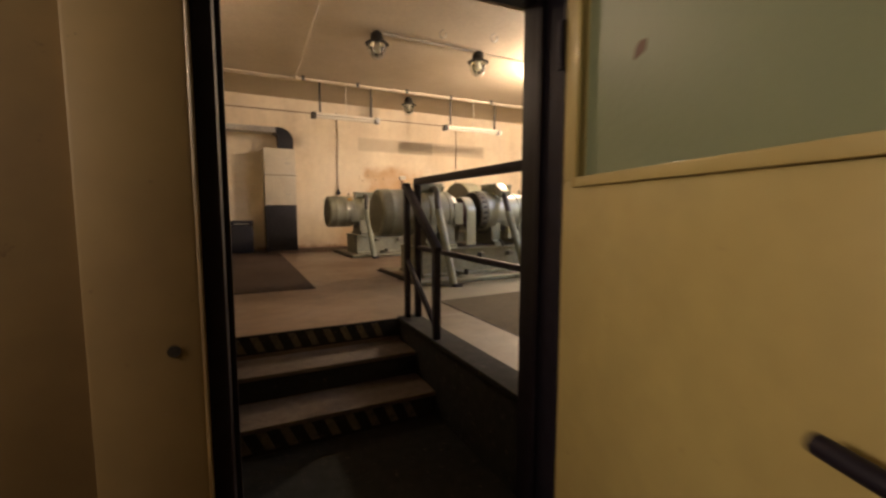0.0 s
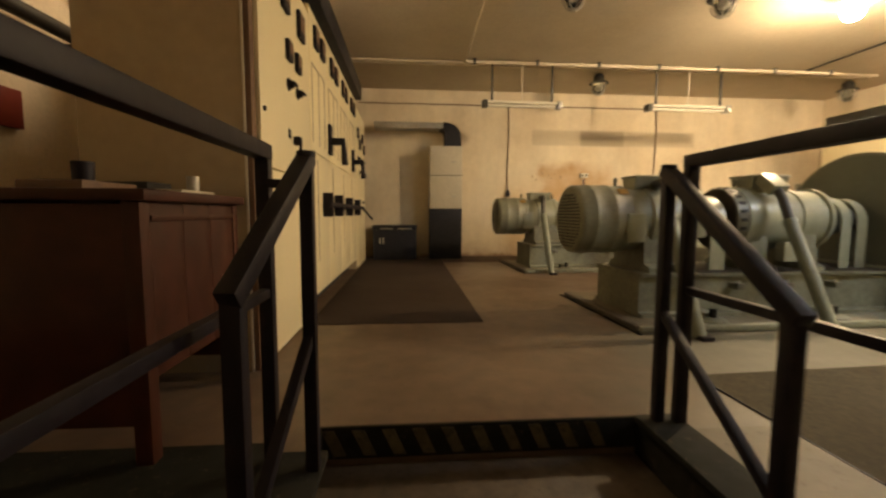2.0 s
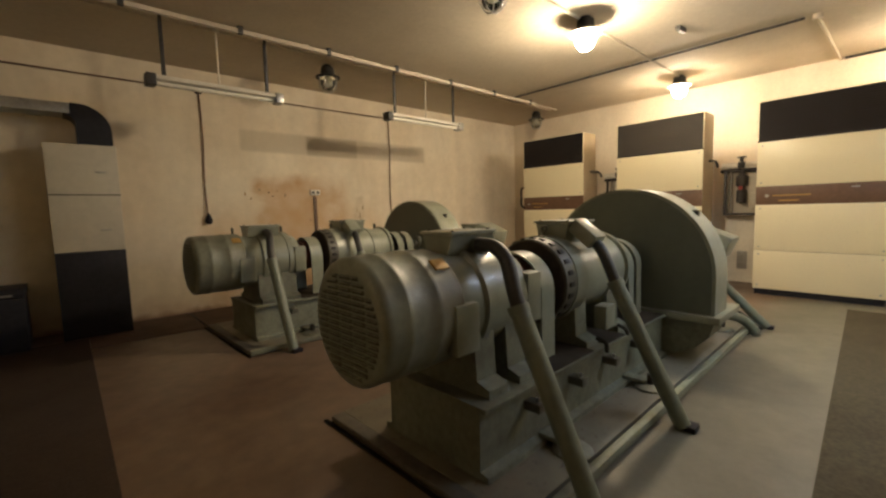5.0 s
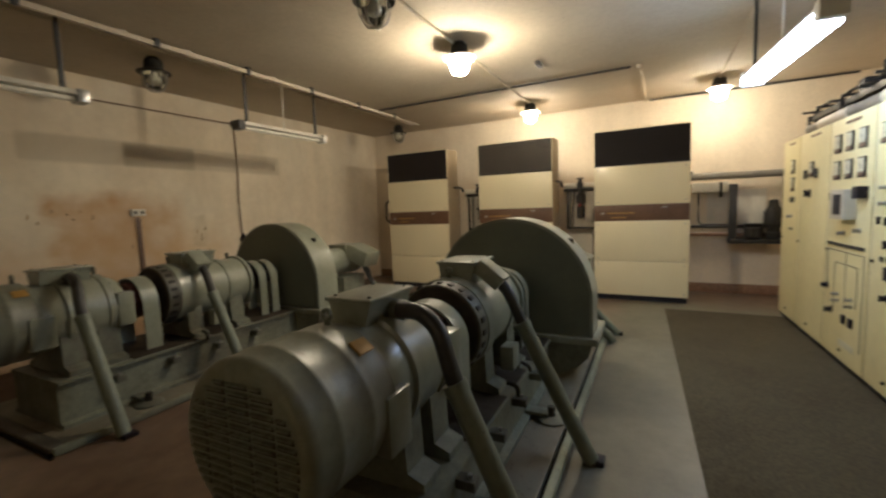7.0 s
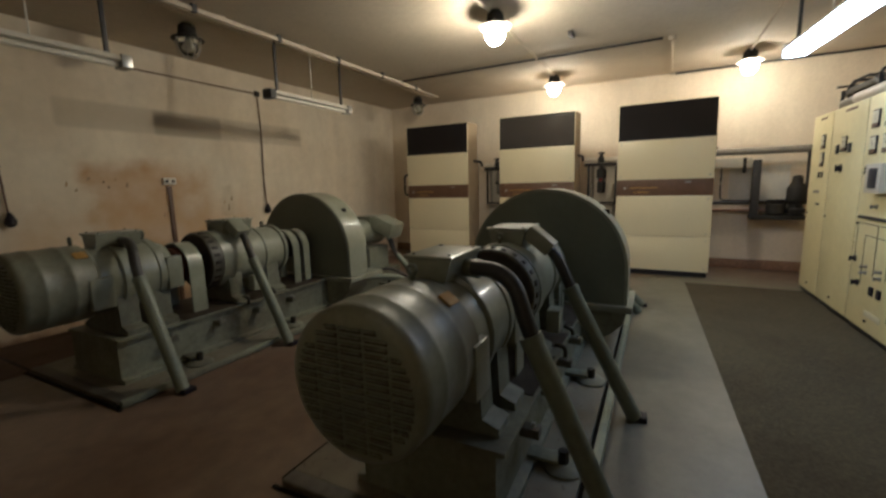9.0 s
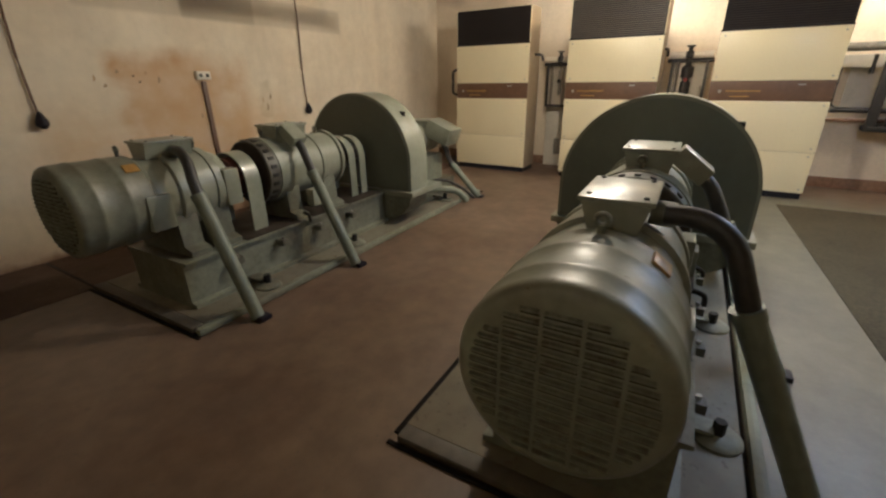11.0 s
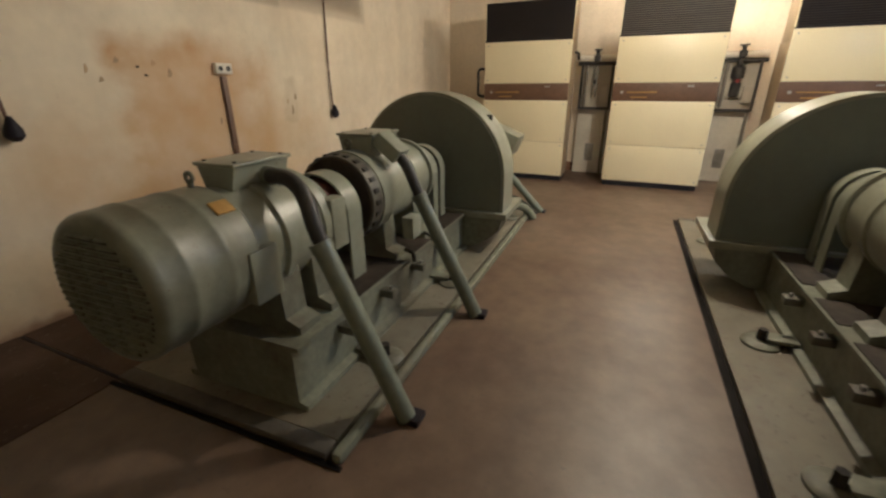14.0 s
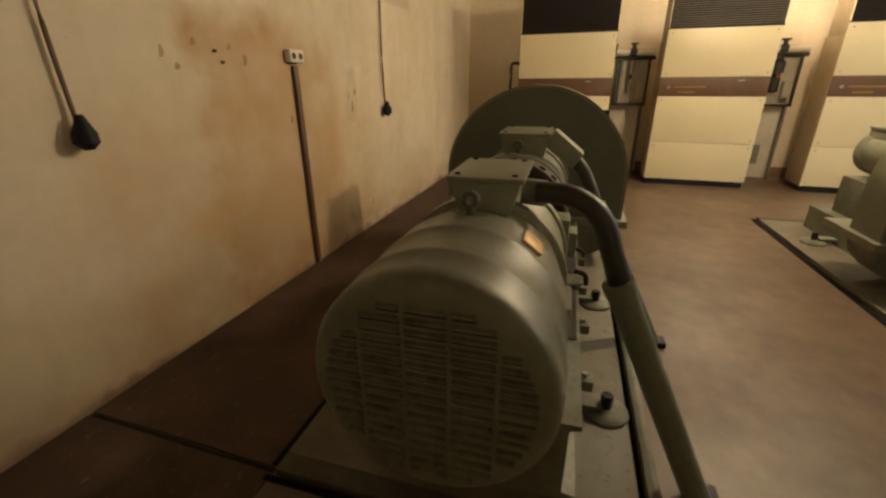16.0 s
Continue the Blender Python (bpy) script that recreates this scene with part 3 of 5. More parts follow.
def entry_door():
    """The leaf stands open into the vestibule; local x runs from the hinge to the lock edge."""
    t = tagged(thing("door_1", 0.708, 0.585, LOW, "open ochre-painted door leaf with textured glass pane", "door", rz=254.5), kind="structure")
    w, h, d = 0.84, 2.0, 0.042
    gx0, gx1, gz0, gz1 = 0.084, 0.756, 1.465, 1.90
    bm = bm_new()
    box(bm, 0.003, w, -d / 2, d / 2, 0.01, gz0, 0.003)
    box(bm, 0.003, gx0, -d / 2, d / 2, gz0, h, 0.003)
    box(bm, gx1, w, -d / 2, d / 2, gz0, h, 0.003)
    box(bm, gx0, gx1, -d / 2, d / 2, gz1, h, 0.003)
    part("leaf", bm, M_DOOR, t)
    for s in (-1, 1):
        y0, y1 = s * d / 2, s * (d / 2 + 0.012)
        bm = bm_new()
        box(bm, gx0 - 0.018, gx0 + 0.006, y0, y1, gz0 - 0.018, gz1 + 0.018, 0.003)
        box(bm, gx1 - 0.006, gx1 + 0.018, y0, y1, gz0 - 0.018, gz1 + 0.018, 0.003)
        box(bm, gx0 + 0.006, gx1 - 0.006, y0, y1, gz0 - 0.018, gz0 + 0.006, 0.003)
        box(bm, gx0 + 0.006, gx1 - 0.006, y0, y1, gz1 - 0.006, gz1 + 0.018, 0.003)
        part("glazing_bead", bm, M_DOOR, t)
    part("pane", box(bm_new(), gx0, gx1, -0.003, 0.003, gz0, gz1), M_WIRED, t, "greenish textured glass")
    part("glue_mark", prism(bm_new(), [(0.26, 1.686), (0.293, 1.694), (0.296, 1.715), (0.279, 1.718), (0.263, 1.708)], -0.0045, -0.0032, "y"), M_STRIP, t, "brown glue mark on the glass")
    part("edge_channel", box(bm_new(), -0.006, 0.003, -d / 2 - 0.002, d / 2 + 0.002, 0.01, h), M_BLACK, t, "black edge")
    hz = 1.135
    for s in (-1, 1):
        bm = bm_new()
        rod(bm, (0.820, s * 0.02, hz), (0.820, s * 0.070, hz), 0.011)
        tube(bm, [(0.823, s * 0.067, hz), (0.786, s * 0.071, hz + 0.006), (0.730, s * 0.071, hz + 0.010), (0.693, s * 0.069, hz + 0.012)], 0.012)
        hd = part("handle", bm, M_BLACK, t, "black lever handle")
        part("rose", box(bm_new(), 0.800, 0.836, s * d / 2, s * (d / 2 + 0.006), hz - 0.09, hz + 0.05, 0.002), M_BLACK, hd)
    for z in (0.25, 1.75):
        part("hinge", rod(bm_new(), (-0.004, -d / 2 - 0.010, z), (-0.004, -d / 2 - 0.010, z + 0.12), 0.009), M_BLACK, t)
    return t


entry_door()


# ------------------------------------------------------------ railings of the stair pit
def square_bar(bm, a, b, w):
    a, b = Vector(a), Vector(b)
    q = (b - a).to_track_quat("Z", "Y").to_matrix().to_4x4()
    return tbox(bm, Matrix.Translation((a + b) / 2) @ q, w, w, (b - a).length, w * 0.12)


def stair_railing(guard, newel, low, mid):
    """Guard rail along the pit and a sloping rail down the stair. guard, newel, low: (x, y, top) of their posts; mid: height of the middle rail."""
    gx, gy, gt = guard
    t = thing("railing", gx, gy, F, "black-painted welded steel railing round the stair pit", "railing", "railings of the stair pit")
    top = gt - F
    nx, ny, nt = newel[0] - gx, newel[1] - gy, newel[2] - F
    lx, ly, lt = low[0] - gx, low[1] - gy, low[2] - F
    wall = SY - gy - (0.075 if gx < 0 else 0.0)
    part("post", square_bar(bm_new(), (0, 0, 0), (0, 0, top), 0.045), M_BLACK, t)
    part("post", square_bar(bm_new(), (0, wall + 0.12, 0), (0, wall + 0.12, top - 0.02), 0.045), M_BLACK, t)
    part("top_rail", square_bar(bm_new(), (0, 0.02, top), (0, wall + 0.01, top), 0.05), M_BLACK, t)
    part("mid_rail", square_bar(bm_new(), (0, 0, mid), (0, wall + 0.01, mid), 0.032), M_BLACK, t)
    part("newel_post", square_bar(bm_new(), (nx, ny, 0.002), (nx, ny, nt - 0.015), 0.042), M_BLACK, t)
    part("newel_cap", rod(bm_new(), (nx, ny, nt - 0.018), (nx, ny, nt), 0.03), M_BLACK, t, "worn shiny cap")
    part("lower_post", square_bar(bm_new(), (lx, ly, 0.0), (lx, ly, lt), 0.045), M_BLACK, t)
    part("hand_rail", square_bar(bm_new(), (nx, ny + 0.02, nt - 0.015), (lx, ly - 0.03, lt - 0.02), 0.05), M_BLACK, t)
    part("sloping_bar", square_bar(bm_new(), (nx, ny + 0.01, 0.50), (lx, ly, 0.10), 0.032), M_BLACK, t)
    part("tie_bar", square_bar(bm_new(), (0, 0, top - 0.10), (nx, ny, nt - 0.11), 0.03), M_BLACK, t)
    part("kerb", box(bm_new(), min(0, nx, lx) - 0.03, max(0, nx, lx) + 0.028, wall + 0.01, max(0, ny) + 0.05, 0.0, 0.03, 0.006), M_PIT, t, "dark painted kerb")
    return t


stair_railing((1.20, 2.80, 1.85), (1.118, 2.82, 1.835), (1.075, 2.19, 1.39), 0.585)
stair_railing((-0.395, 2.64, 1.84), (-0.243, 2.58, 1.835), (-0.300, 2.13, 1.475), 0.625)

# hazard stripes on the top riser and the third riser
bm = bm_new()
prism(bm, [(0, 0), (0.052, 0), (0.002, 0.11), (-0.05, 0.11)], -0.004, 0.0, "y")
stripe_mesh = mesh_of("stripe", bm, M_YSTRIPE, False)
for riser_z, riser_y in ((F - 0.125, PIT_N - 0.0135), (F - 2 * RISE - 0.145, PIT_N - 2 * GO - 0.001)):
    hold = thing("hazard_marking", 0.3, riser_y, riser_z, "worn yellow diagonal hazard stripes on the stair riser", "hazard marking", "hazard stripes on the stair")
    for i in range(11):
        piece("stripe", stripe_mesh, hold, pose(-0.66 + 0.125 * i, 0, 0))
bm = box(bm_new(), PIT_W + 0.008, PIT_E - 0.008, PIT_N - 0.012, PIT_N + 0.0, F - 0.14, F - 0.002, 0.002)
struct("trim_nosing", bm, M_PIT, "dark painted top riser", "riser")


# ------------------------------------------------------------ motor-generator set
def machine(cy):
    """Origin on the plinth below the shaft at x = 3.8; X() turns room x into the machine's own."""
    O = 3.8
    BZ = F + 0.04
    t = thing("motor_generator_set", O, cy, BZ, "grey-green motor generator set with round flywheel housing", "generator set", "motor generator sets", MYAW)
    X = lambda x: x - O
    Z = lambda z: z - BZ
    zc = Z(1.592)
    # drive motor with a louvred cowl
    R = 0.295
    cowl = part("motor_cowl", lathe(bm_new(), [(X(1.475), 0.252), (X(1.478), 0.272), (X(1.488), 0.286), (X(1.503), 0.2935), (X(1.523), R), (X(1.595), R), (X(1.603), R + 0.004), (X(1.622), R + 0.004), (X(1.630), R),
         (X(1.765), R), (X(1.773), R + 0.004), (X(1.795), R + 0.004), (X(1.803), R), (X(1.93), R), (X(1.94), 0.28), (X(1.96), 0.27)], (0, 0, zc)), M_COWL, t)
    lou = bm_new()
    prism(lou, [(0.0, 0.0), (-0.011, -0.004), (-0.012, -0.008), (0.0, -0.010)], -0.5, 0.5, "y")
    lou_mesh = mesh_of("louvre", lou, M_GREEN_D, False)
    gap = bm_new()
    box(gap, -0.001, 0.002, -0.5, 0.5, -0.020, -0.010)
    gap_mesh = mesh_of("louvre_slot", gap, M_DARK, False)
    for i in range(17):
        z = -0.220 + i * 0.0275
        half = math.sqrt(max(0.245 ** 2 - z * z, 0))
        edges = [-0.265, -0.157, -0.052, 0.052, 0.157, 0.265]
        cols = [(max(a + 0.006, -half), min(b - 0.006, half)) for a, b in zip(edges, edges[1:])]
        for y0, y1 in cols:
            if y1 - y0 < 0.03:
                continue
            m = pose(X(1.475), (y0 + y1) / 2, zc + z) @ Matrix.Diagonal((1, y1 - y0, 1, 1))
            piece("louvre", lou_mesh, cowl, m)
            piece("louvre_slot", gap_mesh, cowl, m)
    frame_ = part("motor_frame", lathe(bm_new(), [(X(1.955), 0.268), (X(2.10), 0.272), (X(2.11), 0.292), (X(2.15), 0.292), (X(2.16), 0.275), (X(2.38), 0.275), (X(2.385), 0.285), (X(2.44), 0.285), (X(2.45), 0.265),
         (X(2.53), 0.235), (X(2.58), 0.16), (X(2.60), 0.10)], (0, 0, zc)), M_GREEN, t)
    for i in range(10):
        a = 2 * math.pi * (i + 0.5) / 10
        part("flange_bolt", rod(bm_new(), (X(2.44), 0.262 * math.cos(a), zc + 0.262 * math.sin(a)), (X(2.462), 0.262 * math.cos(a), zc + 0.262 * math.sin(a)), 0.011, seg=6), M_GREEN_D, frame_)
    bm = bm_new()
    box(bm, X(1.86), X(2.02), -0.305, -0.235, zc - 0.19, zc + 0.05, 0.012)
    part("side_cover", bm, M_GREEN, t)
    bm = bm_new()
    box(bm, X(2.44), X(2.57), -0.29, -0.20, zc - 0.15, zc + 0.13, 0.012)
    part("side_cover", bm, M_GREEN, t)
    # motor feet
    for xa, xb in ((2.05, 2.20), (2.30, 2.46)):
        part("motor_foot", prism(bm_new(), [(-0.33, Z(1.15)), (-0.33, Z(1.19)), (-0.25, Z(1.22)), (-0.235, Z(1.46)), (0.235, Z(1.46)), (0.25, Z(1.22)), (0.33, Z(1.19)), (0.33, Z(1.15))], X(xa), X(xb)), M_GREEN_D, t)
    # terminal boxes
    def terminal(x0, x1, y0, y1, z0, z1, snout):
        bm = bm_new()
        prism(bm, [(y0 + 0.03, z0), (y1 - 0.03, z0), (y1, z1 - 0.02), (y0, z1 - 0.02)], x0, x1)
        b = part("terminal_box", bm, M_GREEN, t)
        part("lid", box(bm_new(), x0 - 0.012, x1 + 0.012, y0 - 0.012, y1 + 0.012, z1 - 0.018, z1, 0.006), M_GREEN, b)
        for ux in (x0 + 0.025, x1 - 0.025):
            for uy in (y0 + 0.02, y1 - 0.02):
                part("lid_screw", rod(bm_new(), (ux, uy, z1 - 0.002), (ux, uy, z1 + 0.006), 0.009, seg=6), M_DARK, b)
        if snout == "slant":
            part("cable_snout", tbox(bm_new(), Matrix.Translation(((x0 + x1) / 2 - 0.07, y0 - 0.08, z1 - 0.085)) @ pose(0, 0, 0, 38, 0, 0), 0.15, 0.20, 0.10, 0.012), M_GREEN, b)
        else:
            part("cable_gland", rod(bm_new(), ((x0 + x1) / 2 + 0.02, y0 + 0.01, z1 - 0.08), ((x0 + x1) / 2 + 0.02, y0 - 0.07, z1 - 0.085), 0.045), M_GREEN_D, b)
        return b
    terminal(X(2.02), X(2.35), -0.125, 0.095, Z(1.85), Z(1.97), "")
    terminal(X(3.10), X(3.44), -0.155, 0.10, Z(1.83), Z(1.985), "slant")
    # cable legs
    def leg(x, top, foot, hose):
        part("cable_hose", tube(bm_new(), hose, 0.037), M_HOSE, t, "dark flexible cable hose")
        p = part("cable_pipe", rod(bm_new(), (x, *foot), (x, *top), 0.048, seg=20), M_PIPE, t, "sloping painted steel cable pipe")
        d = (Vector((x, *top)) - Vector((x, *foot))).normalized()
        a = Vector((x, *top))
        part("collar", rod(bm_new(), a - d * 0.03, a + d * 0.012, 0.053, seg=20), M_PIPE, p)
        f = Vector((x, *foot))
        part("foot_boot", box(bm_new(), x - 0.035, x + 0.06, f.y - 0.075, f.y + 0.02, Z(F), Z(F + 0.035), 0.008), M_BLACK, p, "black rubber boot")
    leg(X(2.12), (-0.455, Z(1.615)), (-0.85, Z(F + 0.01)), [(X(2.18), -0.165, Z(1.893)), (X(2.165), -0.28, Z(1.89)), (X(2.14), -0.375, Z(1.83)), (X(2.12), -0.43, Z(1.70)), (X(2.12), -0.465, Z(1.60))])
    leg(X(3.19), (-0.44, Z(1.585)), (-0.855, Z(F + 0.01)), [(X(3.20), -0.285, Z(1.85)), (X(3.195), -0.345, Z(1.785)), (X(3.19), -0.395, Z(1.69)), (X(3.19), -0.445, Z(1.57))])
    # couplings and their guards
    part("coupling", lathe(bm_new(), [(X(2.56), 0.09), (X(2.62), 0.09), (X(2.62), 0.17), (X(2.72), 0.17), (X(2.72), 0.15), (X(2.80), 0.15), (X(2.80), 0.08), (X(2.90), 0.08)], (0, 0, zc)), M_COUP, t, "red-brown coupling")
    part("coupling", lathe(bm_new(), [(X(3.80), 0.08), (X(3.92), 0.08), (X(3.92), 0.15), (X(4.05), 0.15), (X(4.05), 0.09), (X(4.36), 0.09)], (0, 0, zc)), M_DARK, t)
    def guard(x0, x1, half, foot):
        bm = bm_new()
        out, inn = arch(half, foot, zc - 0.02, half), arch(half - 0.012, foot, zc - 0.02, half - 0.012)
        prism(bm, out + inn[::-1], x0, x1)
        part("coupling_guard", bm, M_GREEN, t, "arched sheet-metal coupling guard")
    guard(X(2.66), X(2.80), 0.232, Z(1.15))
    guard(X(3.93), X(4.03), 0.222, Z(1.15))
    guard(X(4.10), X(4.20), 0.215, Z(1.15))
    # generator; its slotted ring is coloured darker for the shade there
    ring = part("fan_ring", lathe(bm_new(), [(X(2.868), 0.268), (X(2.872), 0.280), (X(2.985), 0.290), (X(2.987), 0.24)], (0, 0, zc)), M_GRIME_SHADE, t, "slotted fan ring, grimy and darkened for shade")
    # Dark disc standing for the shaded open end of the ring.
    part("ring_face", lathe(bm_new(), [(X(2.86), 0.12), (X(2.86), 0.262), (X(2.868), 0.272), (X(2.875), 0.272)], (0, 0, zc)), M_OIL_SHADE, ring, "oily face of the fan ring, dark like its open end")
    slot_mesh = mesh_of("ring_slot", box(bm_new(), -0.036, 0.036, -0.015, 0.015, -0.006, 0.003), M_DARK, False)
    for k in range(24):
        piece("ring_slot", slot_mesh, ring, pose(X(2.93), 0, zc, 360 * k / 24, 0, 0) @ pose(0, 0, 0.2855, 0, 5, 0))
    body = part("generator_body", lathe(bm_new(), [(X(2.975), 0.24), (X(2.978), 0.296), (X(3.12), 0.296), (X(3.125), 0.27), (X(3.50), 0.268), (X(3.505), 0.28), (X(3.55), 0.28), (X(3.555), 0.262), (X(3.76), 0.262), (X(3.765), 0.285),
         (X(3.80), 0.285), (X(3.805), 0.24), (X(3.85), 0.20), (X(3.86), 0.1)], (0, 0, zc)), M_GREEN, t)
    for i in range(12):
        a = 2 * math.pi * (i + 0.5) / 12
        part("flange_bolt", rod(bm_new(), (X(3.80), 0.265 * math.cos(a), zc + 0.265 * math.sin(a)), (X(3.815), 0.265 * math.cos(a), zc + 0.265 * math.sin(a)), 0.010, seg=6), M_GREEN_D, body)
    for xa, xb in ((3.05, 3.20), (3.52, 3.68)):
        part("generator_foot", prism(bm_new(), [(-0.32, Z(1.15)), (-0.32, Z(1.19)), (-0.24, Z(1.22)), (-0.225, Z(1.46)), (0.225, Z(1.46)), (0.24, Z(1.22)), (0.32, Z(1.19)), (0.32, Z(1.15))], X(xa), X(xb)), M_GREEN_D, t)
    # small control gear slung on the side of the generator
    bm = bm_new()
    box(bm, X(3.24), X(3.38), -0.36, -0.27, Z(1.24), Z(1.40), 0.008)
    part("brush_cover", bm, M_GREEN, t)
    part("drain_cock", tube(bm_new(), [(X(3.10), -0.36, Z(1.22)), (X(3.10), -0.42, Z(1.20)), (X(3.10), -0.43, Z(1.14))], 0.014), M_DARK, t, "dark drain cock")
    part("drain_cock", tube(bm_new(), [(X(3.42), -0.36, Z(1.24)), (X(3.42), -0.41, Z(1.22)), (X(3.44), -0.42, Z(1.18))], 0.012), M_DARK, t, "dark drain cock")
    # eye bolts
    for x, r in ((1.90, 0.295), (2.42, 0.285), (3.05, 0.296), (3.70, 0.262)):
        bm = bm_new()
        rod(bm, (X(x), 0, zc + r - 0.01), (X(x), 0, zc + r + 0.026), 0.013)
        pts = [(X(x), 0.019 * math.sin(a), zc + r + 0.042 - 0.019 * math.cos(a)) for a in [2 * math.pi * k / 8 for k in range(9)]]
        tube(bm, pts, 0.009, 8)
        part("eye_bolt", bm, M_GREEN_D, t)
    # name plate on the shoulder of the motor
    a = radians(38)
    part("name_plate", tbox(bm_new(), Matrix.Translation((X(1.875), -0.297 * math.sin(a), zc + 0.297 * math.cos(a))) @ pose(0, 0, 0, math.degrees(a), 0, 0), 0.085, 0.065, 0.012, 0.003), M_BRASS, t, "yellowed brass name plate")
    # oil and the shade under the couplings, both in one dark plate colour
    for xa, xb in ((2.48, 3.04), (3.21, 3.51), (3.70, 4.27)):
        part("drip_plate", box(bm_new(), X(xa), X(xb), -0.375, 0.375, Z(1.152), Z(1.158), 0.002), M_OIL_SHADE, t, "oily plate under the coupling, darkened like its shade")
    # base frame
    bm = bm_new()
    prism(bm, [(-0.40, 0.0), (-0.40, 0.03), (-0.35, 0.04), (-0.35, Z(1.12)), (-0.39, Z(1.13)), (-0.39, Z(1.15)), (0.39, Z(1.15)), (0.39, Z(1.13)), (0.35, Z(1.12)), (0.35, 0.04), (0.40, 0.03), (0.40, 0.0)], X(1.95), X(4.33))
    prism(bm, [(-0.38, 0.0), (-0.38, Z(1.02)), (0.38, Z(1.02)), (0.38, 0.0)], X(4.70), X(6.02))
    base = part("base_frame", bm, M_GREEN_D, t, "welded grey-green steel base frame")
    for s in (-1, 1):
        for x in (2.30, 2.75, 3.20, 3.65):
            part("bracket", box(bm_new(), X(x), X(x + 0.07), s * 0.35, s * 0.45, Z(1.02), Z(1.07), 0.006), M_GRIME_SHADE, base)
            part("bracket_bolt", rod(bm_new(), (X(x + 0.035), s * 0.415, Z(1.06)), (X(x + 0.035), s * 0.415, Z(1.09)), 0.013, seg=6), M_STEEL, base)
        for x in (2.47, 3.55, 5.45):
            f = part("isolator_foot", lathe(bm_new(), [(0.0, 0.105), (0.012, 0.105), (0.028, 0.085), (0.032, 0.03)], (X(x), s * 0.54, 0.0), "z", 24), M_GREEN_D, t, "round vibration isolator foot")
            part("isolator_arm", box(bm_new(), X(x) - 0.05, X(x) + 0.05, min(s * 0.36, s * 0.52), max(s * 0.36, s * 0.52), 0.035, 0.06, 0.006), M_GREEN_D, f)
            part("isolator_bolt", rod(bm_new(), (X(x), s * 0.54, 0.03), (X(x), s * 0.54, 0.10), 0.027, seg=6), M_DARK, f)
    # flywheel housing
    up = arch(0.735, Z(1.18), Z(1.485), 0.735, 40)
    hood = part("flywheel_housing", prism(bm_new(), up, X(4.33), X(4.68)), M_GREEN, t, "large round-topped flywheel housing")
    inner = arch(0.71, Z(1.19), Z(1.485), 0.71, 40)
    part("face_plate", prism(bm_new(), inner, X(4.322), X(4.332)), M_HOODF, hood, "green face plate, darkened for its shade")
    part("face_plate", prism(bm_new(), inner, X(4.678), X(4.687)), M_HOODF, hood, "green face plate, darkened for its shade")
    part("flange", box(bm_new(), X(4.28), X(4.95), -0.78, 0.78, Z(1.12), Z(1.178), 0.006), M_GREEN, hood)
    low = [(-0.73, Z(1.12)), (-0.70, Z(1.00)), (-0.60, Z(0.90)), (-0.45, Z(0.82)), (0.45, Z(0.82)), (0.60, Z(0.90)), (0.70, Z(1.00)), (0.73, Z(1.12))]
    part("lower_housing", prism(bm_new(), low, X(4.325), X(4.68)), M_GREEN_D, hood)
    part("hinge_slot", box(bm_new(), X(4.50), X(4.54), -0.55, -0.50, zc + 0.37, zc + 0.43), M_DARK, hood)
    # exciter behind the housing, with its own terminal box and cable leg
    ex = part("exciter", lathe(bm_new(), [(X(4.68), 0.16), (X(4.98), 0.16), (X(4.985), 0.205), (X(5.100), 0.215), (X(5.105), 0.20), (X(5.840), 0.20), (X(5.845), 0.212), (X(5.940), 0.21), (X(6.000), 0.17), (X(6.020), 0.05)], (0, 0, zc)), M_GREEN, t)
    tb = part("terminal_box", box(bm_new(), X(5.560), X(5.920), -0.17, 0.15, zc + 0.08, zc + 0.225, 0.015), M_GREEN, t)
    part("lid", box(bm_new(), X(5.550), X(5.930), -0.18, 0.16, zc + 0.222, zc + 0.240, 0.006), M_GREEN, tb)
    part("cable_snout", tbox(bm_new(), Matrix.Translation((X(5.72), -0.36, zc + 0.085)) @ pose(0, 0, 0, 22, 0, 0), 0.34, 0.38, 0.23, 0.015), M_GREEN, tb)
    part("exciter_pedestal", box(bm_new(), X(5.360), X(5.860), -0.27, 0.27, Z(1.02), Z(1.37), 0.01), M_GREEN_D, ex)
    for dx in (-0.035, 0.035):
        part("cable_hose", tube(bm_new(), [(X(5.800 + dx), -0.33, Z(1.50)), (X(5.820 + dx), -0.365, Z(1.40)), (X(5.850 + dx * 0.6), -0.385, Z(1.30)), (X(5.880 + dx * 0.4), -0.43, Z(1.18))], 0.022), M_HOSE, t)
    p = part("cable_pipe", rod(bm_new(), (X(5.940), -0.83, Z(F + 0.01)), (X(5.885), -0.42, Z(1.21)), 0.045, seg=20), M_PIPE, t, "sloping painted steel cable pipe")
    part("foot_boot", box(bm_new(), X(5.910), X(6.000), -0.89, -0.80, Z(F), Z(F + 0.03), 0.008), M_BLACK, p, "black rubber boot")
    part("cable_hose", tube(bm_new(), [(X(5.050), -0.40, Z(0.99)), (X(5.200), -0.52, Z(1.0)), (X(5.500), -0.66, Z(0.93)), (X(5.590), -0.76, Z(0.83)), (X(5.600), -0.80, Z(F + 0.01))], 0.045), M_PIPE, t, "thick painted cable hose")
    part("cable_hose", tube(bm_new(), [(X(5.440), -0.36, Z(1.05)), (X(5.620), -0.50, Z(1.02)), (X(5.760), -0.66, Z(0.90)), (X(5.840), -0.80, Z(F + 0.01))], 0.018), M_HOSE, t)
    return t


